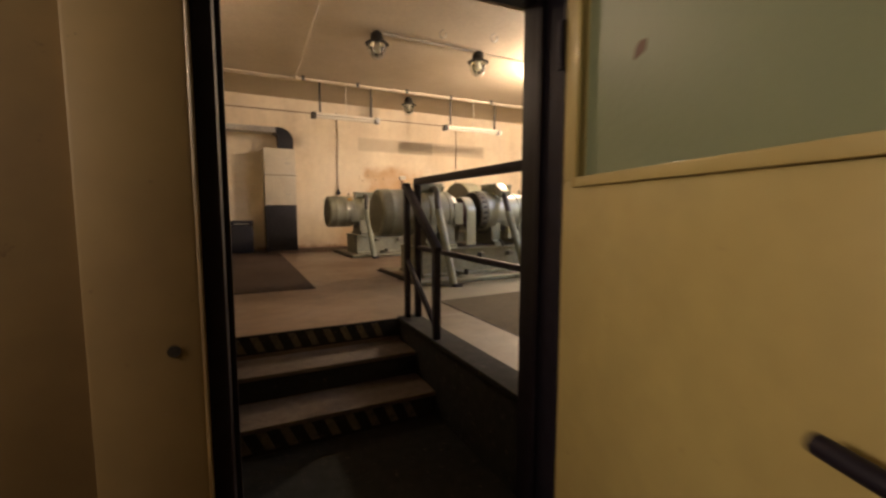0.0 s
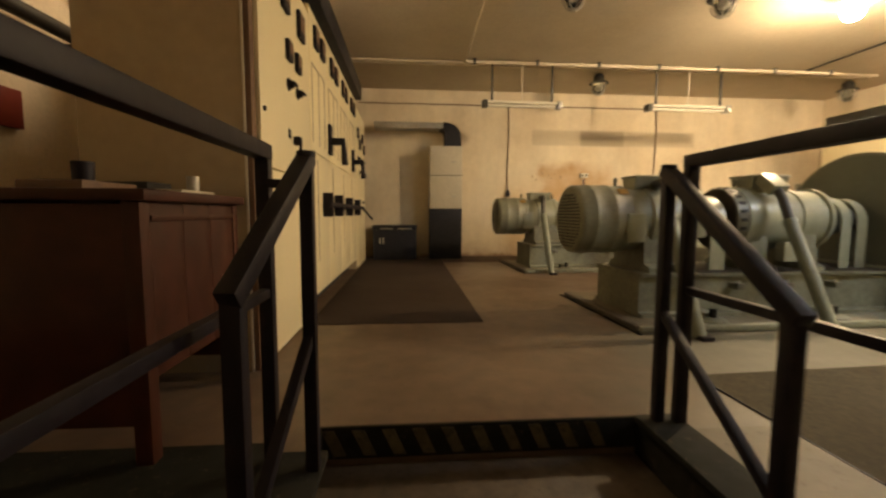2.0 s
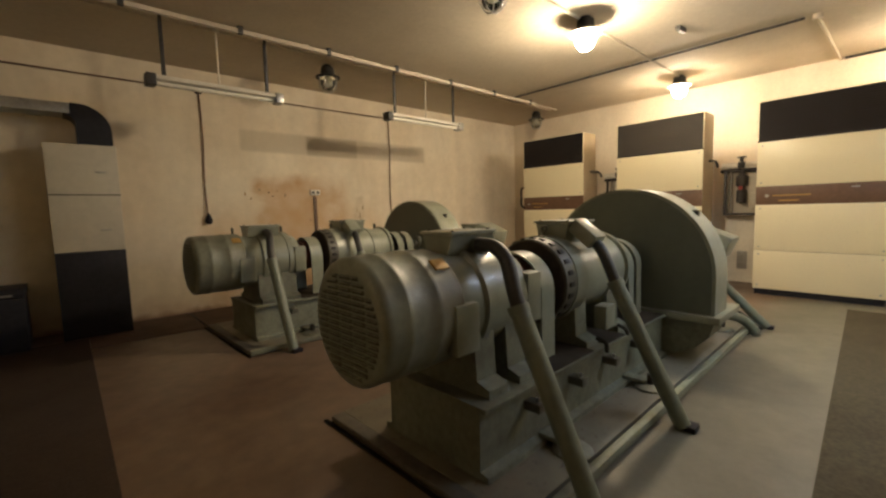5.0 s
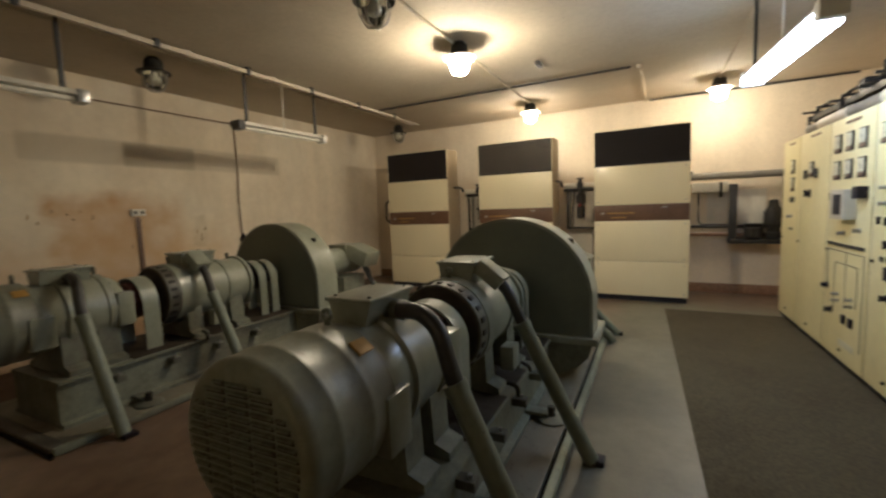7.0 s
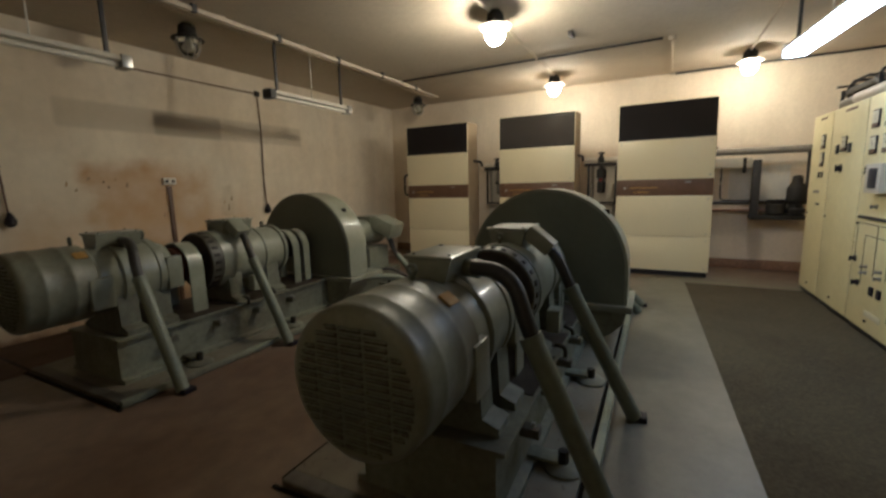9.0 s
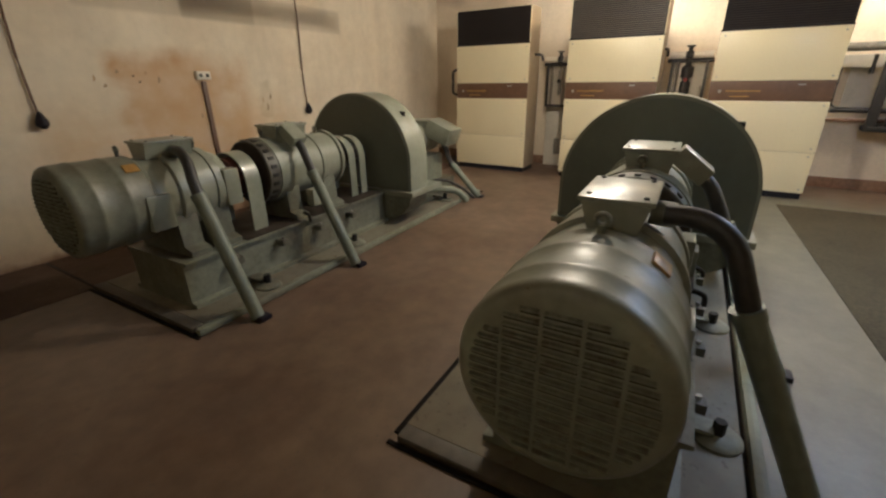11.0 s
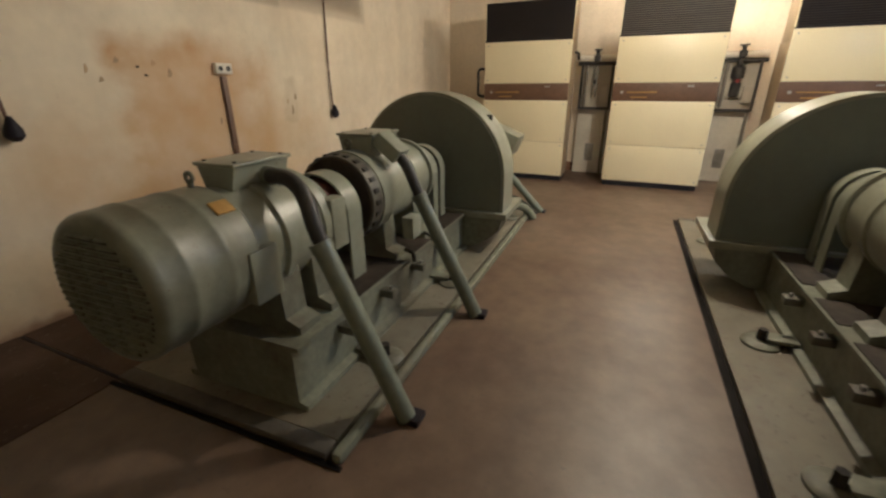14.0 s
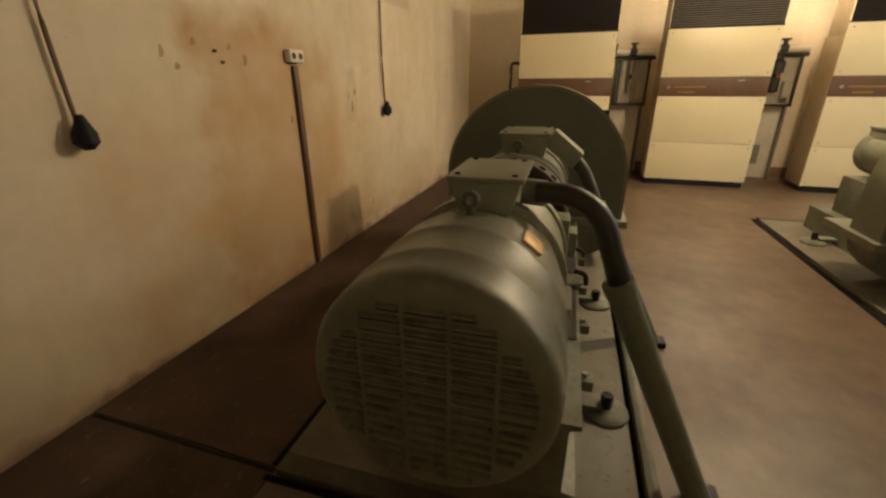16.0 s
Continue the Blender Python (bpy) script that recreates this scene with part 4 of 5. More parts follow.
def plinth(cy, name="machine_plinth"):
    t = tagged(thing(name, 3.9, cy, F, "low concrete machine plinth with a rounded edge bar and black joint", "machine plinth", "machine plinths", MYAW * 0.8))
    x0, x1, hs, hn = 1.815 - 3.9, 6.20 - 3.9, -0.66, 0.725
    part("slab", box(bm_new(), x0 + 0.046, x1 - 0.046, hs + 0.018, hn + 0.028, 0.0, 0.04, 0.004), M_SLAB, t, "dusty green-painted concrete slab")
    part("edge_bar", box(bm_new(), x0 - 0.045, x1, hs - 0.065, hs - 0.008, 0.0, 0.06, 0.026), M_SBAR, t, "dull grey-green edge bar")
    part("joint_strip", box(bm_new(), x0 - 0.044, x1, hs - 0.0075, hs + 0.0175, 0.0, 0.012, 0.002), M_JOINT, t, "black joint strip")
    part("joint_strip", box(bm_new(), x0, x1, hn + 0.029, hn + 0.075, 0.0, 0.010, 0.002), M_JOINT, t, "black joint strip")
    for x in (x0, x1):
        part("edge_bar", box(bm_new(), x - 0.045, x + 0.045, hs + 0.018, hn + 0.028, 0.0, 0.045, 0.016), M_BAR, t, "dull dark edge bar")
    part("joint_strip", box(bm_new(), x0 - 0.072, x0 - 0.047, hs - 0.072, hn + 0.070, 0.0, 0.008, 0.002), M_JOINT, t, "black joint strip")
    part("joint_strip", box(bm_new(), x1 + 0.047, x1 + 0.070, hs - 0.072, hn + 0.070, 0.0, 0.008, 0.002), M_JOINT, t, "black joint strip")
    return t


near = machine(AXIS_A)
far = copy_thing(near, pose(3.8, AXIS_A + PITCH, F + 0.04, 0, 0, MYAW))
plinth(AXIS_A)
plinth(AXIS_A + PITCH)


# ------------------------------------------------------------ air-handling cabinets on the east side
def air_cabinet(y0, y1, slats_lit):
    """Front faces -x at x = 7.935."""
    w = y1 - y0
    t = thing("air_cabinet", 7.935, (y0 + y1) / 2, F, "tall cream sheet-metal air cabinet with dark top grille and brown band", "air cabinet", "air cabinets along the wall")
    h = w / 2
    part("plinth", box(bm_new(), 0.03, 0.50, -h + 0.02, h - 0.02, 0, 0.08, 0.003), M_NAVY, t, "dark plinth")
    # The sides carry the shaded cream, the front panels the lit one.
    part("body", box(bm_new(), 0.018, 0.52, -h, h, 0.08, 2.02, 0.005), M_CREAM_SHADE, t)
    part("head", box(bm_new(), 0.018, 0.46, -h, h, 2.024, 2.71, 0.005), M_CREAM_SHADE, t)
    for n, z0, z1 in (("panel", 0.085, 0.628), ("panel", 0.634, 1.276), ("panel", 1.534, 2.146)):
        p = part(n, box(bm_new(), 0.0, 0.018, -h + 0.004, h - 0.004, z0, z1, 0.004), M_CREAM, t, "cream front panel")
        for uy in (-h + 0.06, h - 0.06):
            for uz in (z0 + 0.05, z1 - 0.05):
                part("screw", rod(bm_new(), (-0.004, uy, uz), (0.002, uy, uz), 0.011, seg=8), M_STEEL, p)
    b = part("band", box(bm_new(), 0.004, 0.018, -h + 0.004, h - 0.004, 1.28, 1.53, 0.003), M_STRIP, t, "brown trim band")
    part("badge", rod(bm_new(), (0.001, h - 0.13, 1.40), (0.005, h - 0.13, 1.40), 0.022), M_STEEL, b)
    part("lettering_bar", box(bm_new(), 0.001, 0.005, h - 0.60, h - 0.20, 1.395, 1.41), M_BRASS, b, "faded lettering shown as a plain bar")
    part("lettering_bar", box(bm_new(), 0.001, 0.005, h - 0.48, h - 0.26, 1.325, 1.34), M_BRASS, b, "faded lettering shown as a plain bar")
    part("pull_tab", box(bm_new(), -0.006, 0.005, -h + 0.30, -h + 0.38, 1.475, 1.492, 0.002), M_STEEL, b)
    part("rim", box(bm_new(), 0.0, 0.018, -h, h, 2.15, 2.165, 0.002), M_GRILLE, t)
    g = part("grille_back", box(bm_new(), 0.012, 0.018, -h + 0.004, h - 0.004, 2.165, 2.70), M_NAVY, t, "dark grille recess")
    sl = bm_new()
    prism(sl, [(0.0, 0.0), (0.012, 0.012), (0.012, 0.016), (-0.002, 0.004)], -h + 0.012, h - 0.012, "y")
    # Lamp light on one cabinet's slats is put into a lighter colour.
    me = mesh_of("slat", sl, M_LIT_SLAT if slats_lit else M_GRILLE, False)
    for i in range(19):
        piece("slat", me, g, pose(0.0, 0, 2.175 + i * 0.0272))
    for y in (-h + 0.006, h - 0.006):
        part("side_rim", box(bm_new(), 0.0, 0.018, y - 0.006, y + 0.006, 2.165, 2.71, 0.002), M_CREAM, t)
    part("top_rim", box(bm_new(), 0.0, 0.018, -h + 0.012, h - 0.012, 2.70, 2.71, 0.001), M_CREAM, t)
    part("side_pipe", tube(bm_new(), [(0.25, -h - 0.02, 1.98), (0.55, -h - 0.02, 1.98), (0.66, -h - 0.02, 1.90)], 0.02), M_HOSE, t)
    return t


air_cabinet(7.343, 8.73, False)
air_cabinet(5.338, 6.70, True)
air_cabinet(3.305, 4.664, False)


def valve_group(y, z, label, red):
    """A small wall frame with pipes, a pump and a pale cover in the gap between two air cabinets."""
    t = thing("pipe_group", 8.72, y, F, label, "pipework", "pipework between the cabinets")
    z -= F
    part("collector", rod(bm_new(), (0.02, -0.30, z - 0.06), (0.02, 0.30, z - 0.06), 0.05), M_WHITE, t, "pale collector pipe")
    part("collector", rod(bm_new(), (0.05, -0.32, z - 0.14), (0.05, 0.32, z - 0.14), 0.028), M_HOSE, t)
    part("valve", lathe(bm_new(), [(-0.11, 0.03), (-0.10, 0.055), (-0.02, 0.055), (0.0, 0.03), (0.05, 0.03), (0.055, 0.06), (0.075, 0.06)], (-0.01, 0.02, z), "z", 18), M_HOSE, t, "dark valve")
    for dy in (-0.24, 0.24):
        part("frame_bar", box(bm_new(), -0.01, 0.02, dy - 0.018, dy + 0.018, z - 0.86, z - 0.14, 0.003), M_HOSE, t)
    part("frame_bar", box(bm_new(), -0.01, 0.02, -0.222, 0.222, z - 0.86, z - 0.82, 0.003), M_HOSE, t)
    part("mounting_plate", box(bm_new(), 0.12, 0.15, -0.25, 0.25, z - 0.88, z - 0.10, 0.004), M_GREYBOX, t, "grey mounting plate")
    r = 1.0 if red else 0.5
    p = part("pump_body", lathe(bm_new(), [(-0.66, 0.04 * r), (-0.64, 0.07 * r), (-0.46, 0.07 * r), (-0.44, 0.05 * r), (-0.40, 0.05 * r), (-0.38, 0.085 * r), (-0.24, 0.085 * r), (-0.20, 0.04 * r), (-0.12, 0.04 * r)], (0.05, 0.02, z), "z", 20), M_HOSE if red else M_LAG, t, "upright pump body")
    part("knob", rod(bm_new(), (-0.05, 0.02, z - 0.42), (0.03, 0.02, z - 0.42), 0.03), M_RED if red else M_DARK, p, "red knob" if red else "dark knob")
    part("tank", box(bm_new(), -0.03, 0.10, -0.20, -0.09, z - 0.74, z - 0.50, 0.02), M_GREYBOX, t, "pale small tank")
    part("riser_pipe", rod(bm_new(), (0.05, 0.17, z - 0.82), (0.05, 0.17, z - 0.14), 0.024), M_LAG, t)
    part("riser_pipe", rod(bm_new(), (0.05, -0.21, 0.0), (0.05, -0.21, z - 0.86), 0.024), M_LAG, t)
    b = part("back_panel", box(bm_new(), 0.17, 0.26, -0.27, 0.27, 0.0, z - 0.10, 0.006), M_WHITE, t, "pale grey sheet cover")
    part("vent", box(bm_new(), 0.165, 0.172, -0.06, 0.08, 0.22, 0.52, 0.002), M_STEEL, b)
    return t


valve_group(7.02, 2.72, "grey pipes and valves in the gap between air cabinets", False)
valve_group(5.0, 2.72, "grey pipes and a small pump with red knob between air cabinets", True)
bm = bm_new()
tube(bm, [(8.25, 8.725, 2.5), (8.06, 8.86, 2.5), (8.02, 8.86, 2.3), (8.06, 8.86, 2.1), (8.25, 8.725, 2.08)], 0.022)
solid("loop_pipe", bm, M_HOSE, "thin dark looped pipe beside the air cabinet", "pipe")


def corner_pipework():
    """Pump bracket, pipes and pale board on the east wall beyond the third cabinet."""
    t = thing("pump_bracket", 8.75, 2.65, F, "dark pipes and a small pump on a wall bracket", "pump")
    part("header_pipe", rod(bm_new(), (0.08, -0.75, 1.94), (0.08, 0.62, 1.94), 0.055), M_LAG, t, "thick brown lagged pipe")
    part("duct_box", box(bm_new(), -0.02, 0.20, 0.10, 0.60, 1.68, 1.84, 0.015), M_GREYBOX, t)
    part("lower_pipe", rod(bm_new(), (0.15, -0.70, 1.12), (0.15, 0.60, 1.12), 0.028), M_HOSE, t)
    part("lower_pipe", rod(bm_new(), (0.15, -0.70, 0.99), (0.15, 0.60, 0.99), 0.028), M_SKIRT, t)
    part("bracket_post", box(bm_new(), -0.05, 0.04, -0.02, 0.09, 0.88, 1.80, 0.008), M_HOSE, t)
    part("tray", box(bm_new(), -0.12, 0.22, -0.62, 0.08, 0.86, 0.93, 0.01), M_DARK, t)
    part("pump_motor", lathe(bm_new(), [(0.93, 0.10), (0.95, 0.13), (1.10, 0.13), (1.12, 0.10), (1.15, 0.12), (1.17, 0.12)], (0.05, -0.25, 0.0), "z", 24), M_DARK, t)
    part("pump_head", lathe(bm_new(), [(0.93, 0.06), (0.95, 0.11), (1.02, 0.12), (1.04, 0.09), (1.12, 0.09), (1.14, 0.125), (1.34, 0.125), (1.38, 0.10), (1.44, 0.07), (1.52, 0.065), (1.54, 0.03)], (0.07, -0.50, 0.0), "z", 24), M_DARK, t)
    part("stay", rod(bm_new(), (0.10, -0.62, 1.12), (0.10, -0.62, 1.90), 0.02), M_HOSE, t)
    part("thin_pipe", tube(bm_new(), [(0.05, 0.50, 1.70), (0.05, 0.50, 1.25), (0.05, 0.47, 1.18), (0.05, 0.40, 1.16), (0.05, 0.05, 1.16)], 0.012), M_HOSE, t)
    part("valve", rod(bm_new(), (0.0, 0.20, 1.60), (0.0, 0.20, 1.84), 0.03), M_DARK, t)
    return t


corner_pipework()
solid("wall_board", box(bm_new(), EX - 0.03, EX - 0.004, 2.22, 3.02, 1.90, 2.46, 0.004), M_WHITE, "pale board fixed to the wall behind the pipes", "board")


# ------------------------------------------------------------ control panels on the south side
PY, PYAW = 2.21, 2.0     # their front faces +y at x = 6; the row is turned a little


def meter(parent, x, z, w=0.13, h=0.16):
    """A square panel meter on a face at y = 0."""
    m = part("meter", box(bm_new(), x - w / 2, x + w / 2, 0.0, 0.014, z - h / 2, z + h / 2, 0.006), M_BLACK, parent, "black-rimmed panel meter")
    part("dial", box(bm_new(), x - w * 0.41, x + w * 0.41, 0.0135, 0.016, z - h * 0.24, z + h * 0.43, 0.0), M_DIAL, m, "pale meter dial")
    part("meter_foot", box(bm_new(), x - w * 0.41, x + w * 0.41, 0.0135, 0.0155, z - h * 0.43, z - h * 0.27, 0.0), M_STRIP, m, "brown meter foot")
    part("needle", tbox(bm_new(), Matrix.Translation((x, 0.017, z + h * 0.07)) @ pose(0, 0, 0, 0, 30, 0), 0.003, 0.002, h * 0.34), M_LINE, m)


def knob(parent, x, z, r=0.022, black=True):
    k = part("knob", lathe(bm_new(), [(0, r * 1.5), (0.008, r * 1.5), (0.008, r), (0.035, r * 0.85)], (0, 0, 0), "z", 18), M_BLACK if black else M_STEEL, parent, "rotary switch knob")
    k.matrix_basis = pose(x, 0.0, z, -90, 0, 0)
    part("grip", box(bm_new(), -0.006, 0.006, -r * 1.2, r * 1.2, 0.033, 0.05, 0.002), M_BLACK if black else M_STEEL, k)


def plate(parent, name, x0, x1, z0, z1, d, material, label=""):
    return part(name, box(bm_new(), x0, x1, 0.0, d, z0, z1, min(0.004, d * 0.4)), material, parent, label)


def mimic(parent, segs):
    """Printed single-line diagram: each bar a raised strip."""
    for x0, z0, x1, z1 in segs:
        w = 0.0035
        part("mimic_line", box(bm_new(), min(x0, x1) - w, max(x0, x1) + w, 0.0, 0.003, min(z0, z1) - w, max(z0, z1) + w), M_LINE, parent)


def panel_unit(x0, x1, build, label, dz=0.0):
    """One control cubicle between x0 and x1; build() fits out its front, in coordinates from its west edge and the floor."""
    w = x1 - x0
    t = thing("control_panel", x0, PY + (x0 - 6) * math.tan(radians(PYAW)), F, label, "control panel", "row of control panels", PYAW)
    part("plinth", box(bm_new(), 0.01, w - 0.01, -0.68, -0.03, 0, 0.06, 0.002), M_NAVY, t, "dark plinth")
    part("body", box(bm_new(), 0.004, w - 0.004, -0.70, -0.02, 0.06, 2.27, 0.004), M_PANEL, t)
    d = part("door", box(bm_new(), 0.008, w - 0.008, -0.02, 0.0, 0.065, 2.265, 0.005), M_PANEL, t, "pale yellow steel door")
    build(d, w)
    part("heading", box(bm_new(), w * 0.3, w * 0.62, 0.0, 0.003, 2.20, 2.225), M_STRIP, d, "small faded heading shown as a plain bar")
    part("shadow_gap", box(bm_new(), -0.004, 0.006, -0.04, -0.006, 0.07, 2.26), M_LINE, t)
    part("latch", rod(bm_new(), (w - 0.06, 0.0, 1.05), (w - 0.06, 0.012, 1.05), 0.013), M_BLACK, d)
    part("latch", rod(bm_new(), (w / 2, 0.0, 0.16), (w / 2, 0.012, 0.16), 0.013), M_BLACK, d)
    return t


def fit_end(d, w):
    for z in (1.93, 1.72):
        meter(d, w * 0.36, z, 0.11, 0.17)
    for x in (0.28, 0.44):
        plate(d, "indicator", w * x - 0.022, w * x + 0.022, 1.50, 1.57, 0.012, M_LINE)
    knob(d, w * 0.40, 1.33, 0.014, False)
    plate(d, "name_strip", w * 0.28, w * 0.50, 1.165, 1.19, 0.004, M_LINE)


def fit_blank(d, w):
    meter(d, w * 0.55, 1.86, 0.13, 0.16)
    for x in (0.38, 0.74):
        plate(d, "indicator", w * x - 0.03, w * x + 0.03, 1.76, 1.86, 0.02, M_LINE)
    knob(d, w * 0.60, 1.60, 0.032)


def fit_feeder(d, w):
    for r in (2.04, 1.80):
        for i in range(3):
            meter(d, w * (0.22 + 0.28 * i), r, 0.14, 0.17)
    plate(d, "relay", w * 0.30, w * 0.62, 1.36, 1.62, 0.09, M_GREYBOX, "grey relay case")
    plate(d, "relay_window", w * 0.36, w * 0.54, 1.40, 1.58, 0.094, M_NAVY, "dark relay window")
    knob(d, w * 0.78, 1.56, 0.03)
    plate(d, "switch", w * 0.08, w * 0.20, 1.54, 1.64, 0.07, M_BLACK)
    knob(d, w * 0.20, 1.27, 0.016, False)
    knob(d, w * 0.55, 1.23, 0.014, False)
    plate(d, "terminal_strip", w * 0.08, w * 0.92, 1.105, 1.135, 0.012, M_LINE)
    mimic(d, [(w * .08, 1.06, w * .92, 1.06), (w * .20, .95, w * .72, .95), (w * .20, .95, w * .20, .60), (w * .46, 1.06, w * .46, .60), (w * .72, .95, w * .72, .48),
              (w * .08, 1.06, w * .08, .25), (w * .92, 1.06, w * .92, .70)])
    for x, z in ((.30, .66), (.62, .66), (.30, .60), (.62, .60)):
        knob(d, w * x, z, 0.013, False)
    for x in (.24, .40):
        plate(d, "indicator", w * x, w * x + .06, .42, .50, 0.02, M_BLACK)
    knob(d, w * 0.90, 0.70, 0.022)
    knob(d, w * 0.78, 0.48, 0.022)
    plate(d, "name_strip", w * 0.2, w * 0.55, 0.20, 0.26, 0.003, M_DIAL)


def fit_narrow(d, w):
    for i in range(3):
        meter(d, w * (0.24 + 0.26 * i), 2.03, 0.12, 0.16)
    knob(d, w * 0.50, 1.76, 0.010, False)
    for x in (.36, .68):
        knob(d, w * x, 1.62, 0.012, False)
        knob(d, w * x, 1.50, 0.014, False)
    knob(d, w * 0.52, 1.37, 0.026)
    knob(d, w * 0.52, 1.20, 0.026)
    for x in (.20, .82):
        plate(d, "indicator", w * x - .02, w * x + .02, 1.34, 1.40, 0.015, M_BLACK)
    for i in range(4):
        plate(d, "label_tag", w * (.28 + .13 * i), w * (.28 + .13 * i) + 0.05, 1.06, 1.10, 0.006, M_LINE)
    plate(d, "indicator", w * .48, w * .60, 0.93, 1.03, 0.02, M_BLACK)
    knob(d, w * 0.53, 0.80, 0.02)


def fit_main(d, w):
    for r in (2.05, 1.76):
        for i in range(3):
            meter(d, w * (0.82 - 0.30 * i), r, 0.17, 0.21)
    plate(d, "relay", w * 0.46, w * 0.74, 1.30, 1.62, 0.10, M_GREYBOX, "grey relay case")
    plate(d, "relay_window", w * 0.50, w * 0.70, 1.37, 1.57, 0.105, M_NAVY, "dark relay window")
    knob(d, w * 0.86, 1.25, 0.018, False)
    knob(d, w * 0.60, 1.18, 0.018, False)
    knob(d, w * 0.30, 1.50, 0.022)
    for i in range(11):
        plate(d, "label_tag", w * .10 + i * w * .075, w * .10 + i * w * .075 + .035, 1.01, 1.05, 0.012, M_LINE)
    mimic(d, [(w * .05, .97, w * .92, .97), (w * .92, .97, w * .92, .20), (w * .15, .84, w * .80, .84), (w * .80, .84, w * .80, .36), (w * .55, .97, w * .55, .28), (w * .30, .84, w * .30, .30), (w * .10, .22, w * .84, .22)])
    for x in (.75, .50, .28):
        knob(d, w * x, .60, 0.016, False)
        knob(d, w * x, .52, 0.016, False)
    knob(d, w * .93, .68, 0.026)
    for x, z in ((.82, .40), (.46, .38), (.40, .38), (.22, .38)):
        plate(d, "indicator", w * x - .025, w * x + .025, z - .04, z + .04, 0.02, M_BLACK)
    for x, z in ((.82, .22), (.60, .19), (.34, .15)):
        ring = lathe(bm_new(), [(0.0, 0.036), (0.004, 0.036), (0.004, 0.043), (0.0, 0.043)], (0, 0, 0), "z", 24)
        k = part("mimic_circle", ring, M_LINE, d)
        k.matrix_basis = pose(w * x, 0.0, z + 0.02, -90, 0, 0)
    plate(d, "name_strip", w * 0.35, w * 0.62, 0.08, 0.14, 0.003, M_DIAL)


panel_unit(7.02, 7.68, fit_end, "pale yellow control panel with two meters and a plain lower door")
panel_unit(6.12, 7.016, fit_blank, "pale yellow control panel with one meter and a rotary switch")
panel_unit(5.20, 6.116, fit_feeder, "pale yellow feeder panel with six meters and a line diagram")
panel_unit(4.52, 5.196, fit_narrow, "narrow pale yellow synchronising panel with knobs and three meters")
panel_unit(3.60, 4.516, fit_main, "pale yellow generator panel with meters, relay and line diagram")
panel_unit(2.70, 3.596, fit_main, "pale yellow generator panel with meters, relay and line diagram")

# cable tray and pipes on top of the panels
def cable_tray():
    t = thing("cable_tray", 5.2, 1.72, F + 2.275, "dark cable ladder with bundled cables on top of the panels", "cable tray", "", PYAW)
    for y in (-0.12, 0.26):
        part("side_rail", box(bm_new(), -2.4, 2.35, y - 0.012, y + 0.012, 0.20, 0.26, 0.003), M_HOSE, t)
    rm = mesh_of("rung", box(bm_new(), -0.015, 0.015, -0.11, 0.25, 0.20, 0.215), M_HOSE, False)
    for i in range(24):
        piece("rung", rm, t, pose(-2.3 + i * 0.2, 0, 0))
    for k, (y, z, r) in enumerate(((-0.05, 0.25, 0.03), (0.03, 0.25, 0.025), (0.12, 0.26, 0.035), (0.20, 0.245, 0.022), (0.06, 0.30, 0.02))):
        part("cable", tube(bm_new(), [(-2.4, y, z), (-1.2, y + 0.02, z + 0.02), (0.2, y - 0.015, z), (1.3, y + 0.01, z + 0.015), (2.35, y, z - 0.02)], r, 8), M_HOSE if k % 2 else M_DARK, t)
    part("pipe", rod(bm_new(), (-2.4, 0.36, 0.06), (1.9, 0.36, 0.06), 0.055), M_LAG, t, "grey lagged pipe")
    for x0, x1 in ((-1.9, -1.1), (-0.7, 0.1), (0.75, 1.5)):
        part("lagging", rod(bm_new(), (x0, 0.36, 0.06), (x1, 0.36, 0.06), 0.066), M_GREYBOX, t, "pale foil lagging")
    tray_rnd = random.Random(11)
    for k in range(15):
        x = -2.3 + k * 0.31 + tray_rnd.uniform(-0.05, 0.05)
        part("bracket_arm", box(bm_new(), x - 0.02, x + 0.02, -0.16, 0.34 + tray_rnd.uniform(0, 0.08), 0.262, 0.285, 0.003), M_HOSE, t)
    for k in range(6):
        x = -2.2 + k * 0.75
        part("cable", tube(bm_new(), [(x, 0.20, 0.29), (x + 0.25, 0.24, 0.33), (x + 0.55, 0.27, 0.28), (x + 0.7, 0.22, 0.15), (x + 0.72, 0.18, 0.0)], 0.017, 8), M_DARK, t)
    for x in (-2.2, -1.0, 0.2, 1.3, 2.25):
        part("stanchion", box(bm_new(), x - 0.02, x + 0.02, -0.14, -0.10, 0.0, 0.42, 0.003), M_HOSE, t)
        part("stanchion", box(bm_new(), x - 0.02, x + 0.02, 0.27, 0.30, 0.0, 0.26, 0.003), M_HOSE, t)
    for x in (1.02, 1.2):
        part("conduit_end", rod(bm_new(), (x, 0.0, 0.26), (x, 0.0, 0.58), 0.02), M_HOSE, t)
    part("splice_box", box(bm_new(), 1.48, 1.66, -0.05, 0.05, 0.30, 0.50, 0.01), M_DARK, t)
    return t


cable_tray()


# ------------------------------------------------------------ switchgear on the west side
SX = -0.735   # its front faces +x


def yface(parent, name, y0, y1, z0, z1, d, material, label="", x=0.0):
    return part(name, box(bm_new(), x, x + d, y0, y1, z0, z1, min(0.004, d * 0.4)), material, parent, label)


def ymeter(parent, y, z, s=0.14):
    m = part("meter", box(bm_new(), 0.0, 0.028, y - s / 2, y + s / 2, z - s * 0.6, z + s * 0.6, 0.006), M_BLACK, parent, "dark-rimmed panel meter")
    part("dial", box(bm_new(), 0.027, 0.031, y - s * 0.38, y + s * 0.38, z - s * 0.25, z + s * 0.46), M_STRIP, m, "dim meter dial")


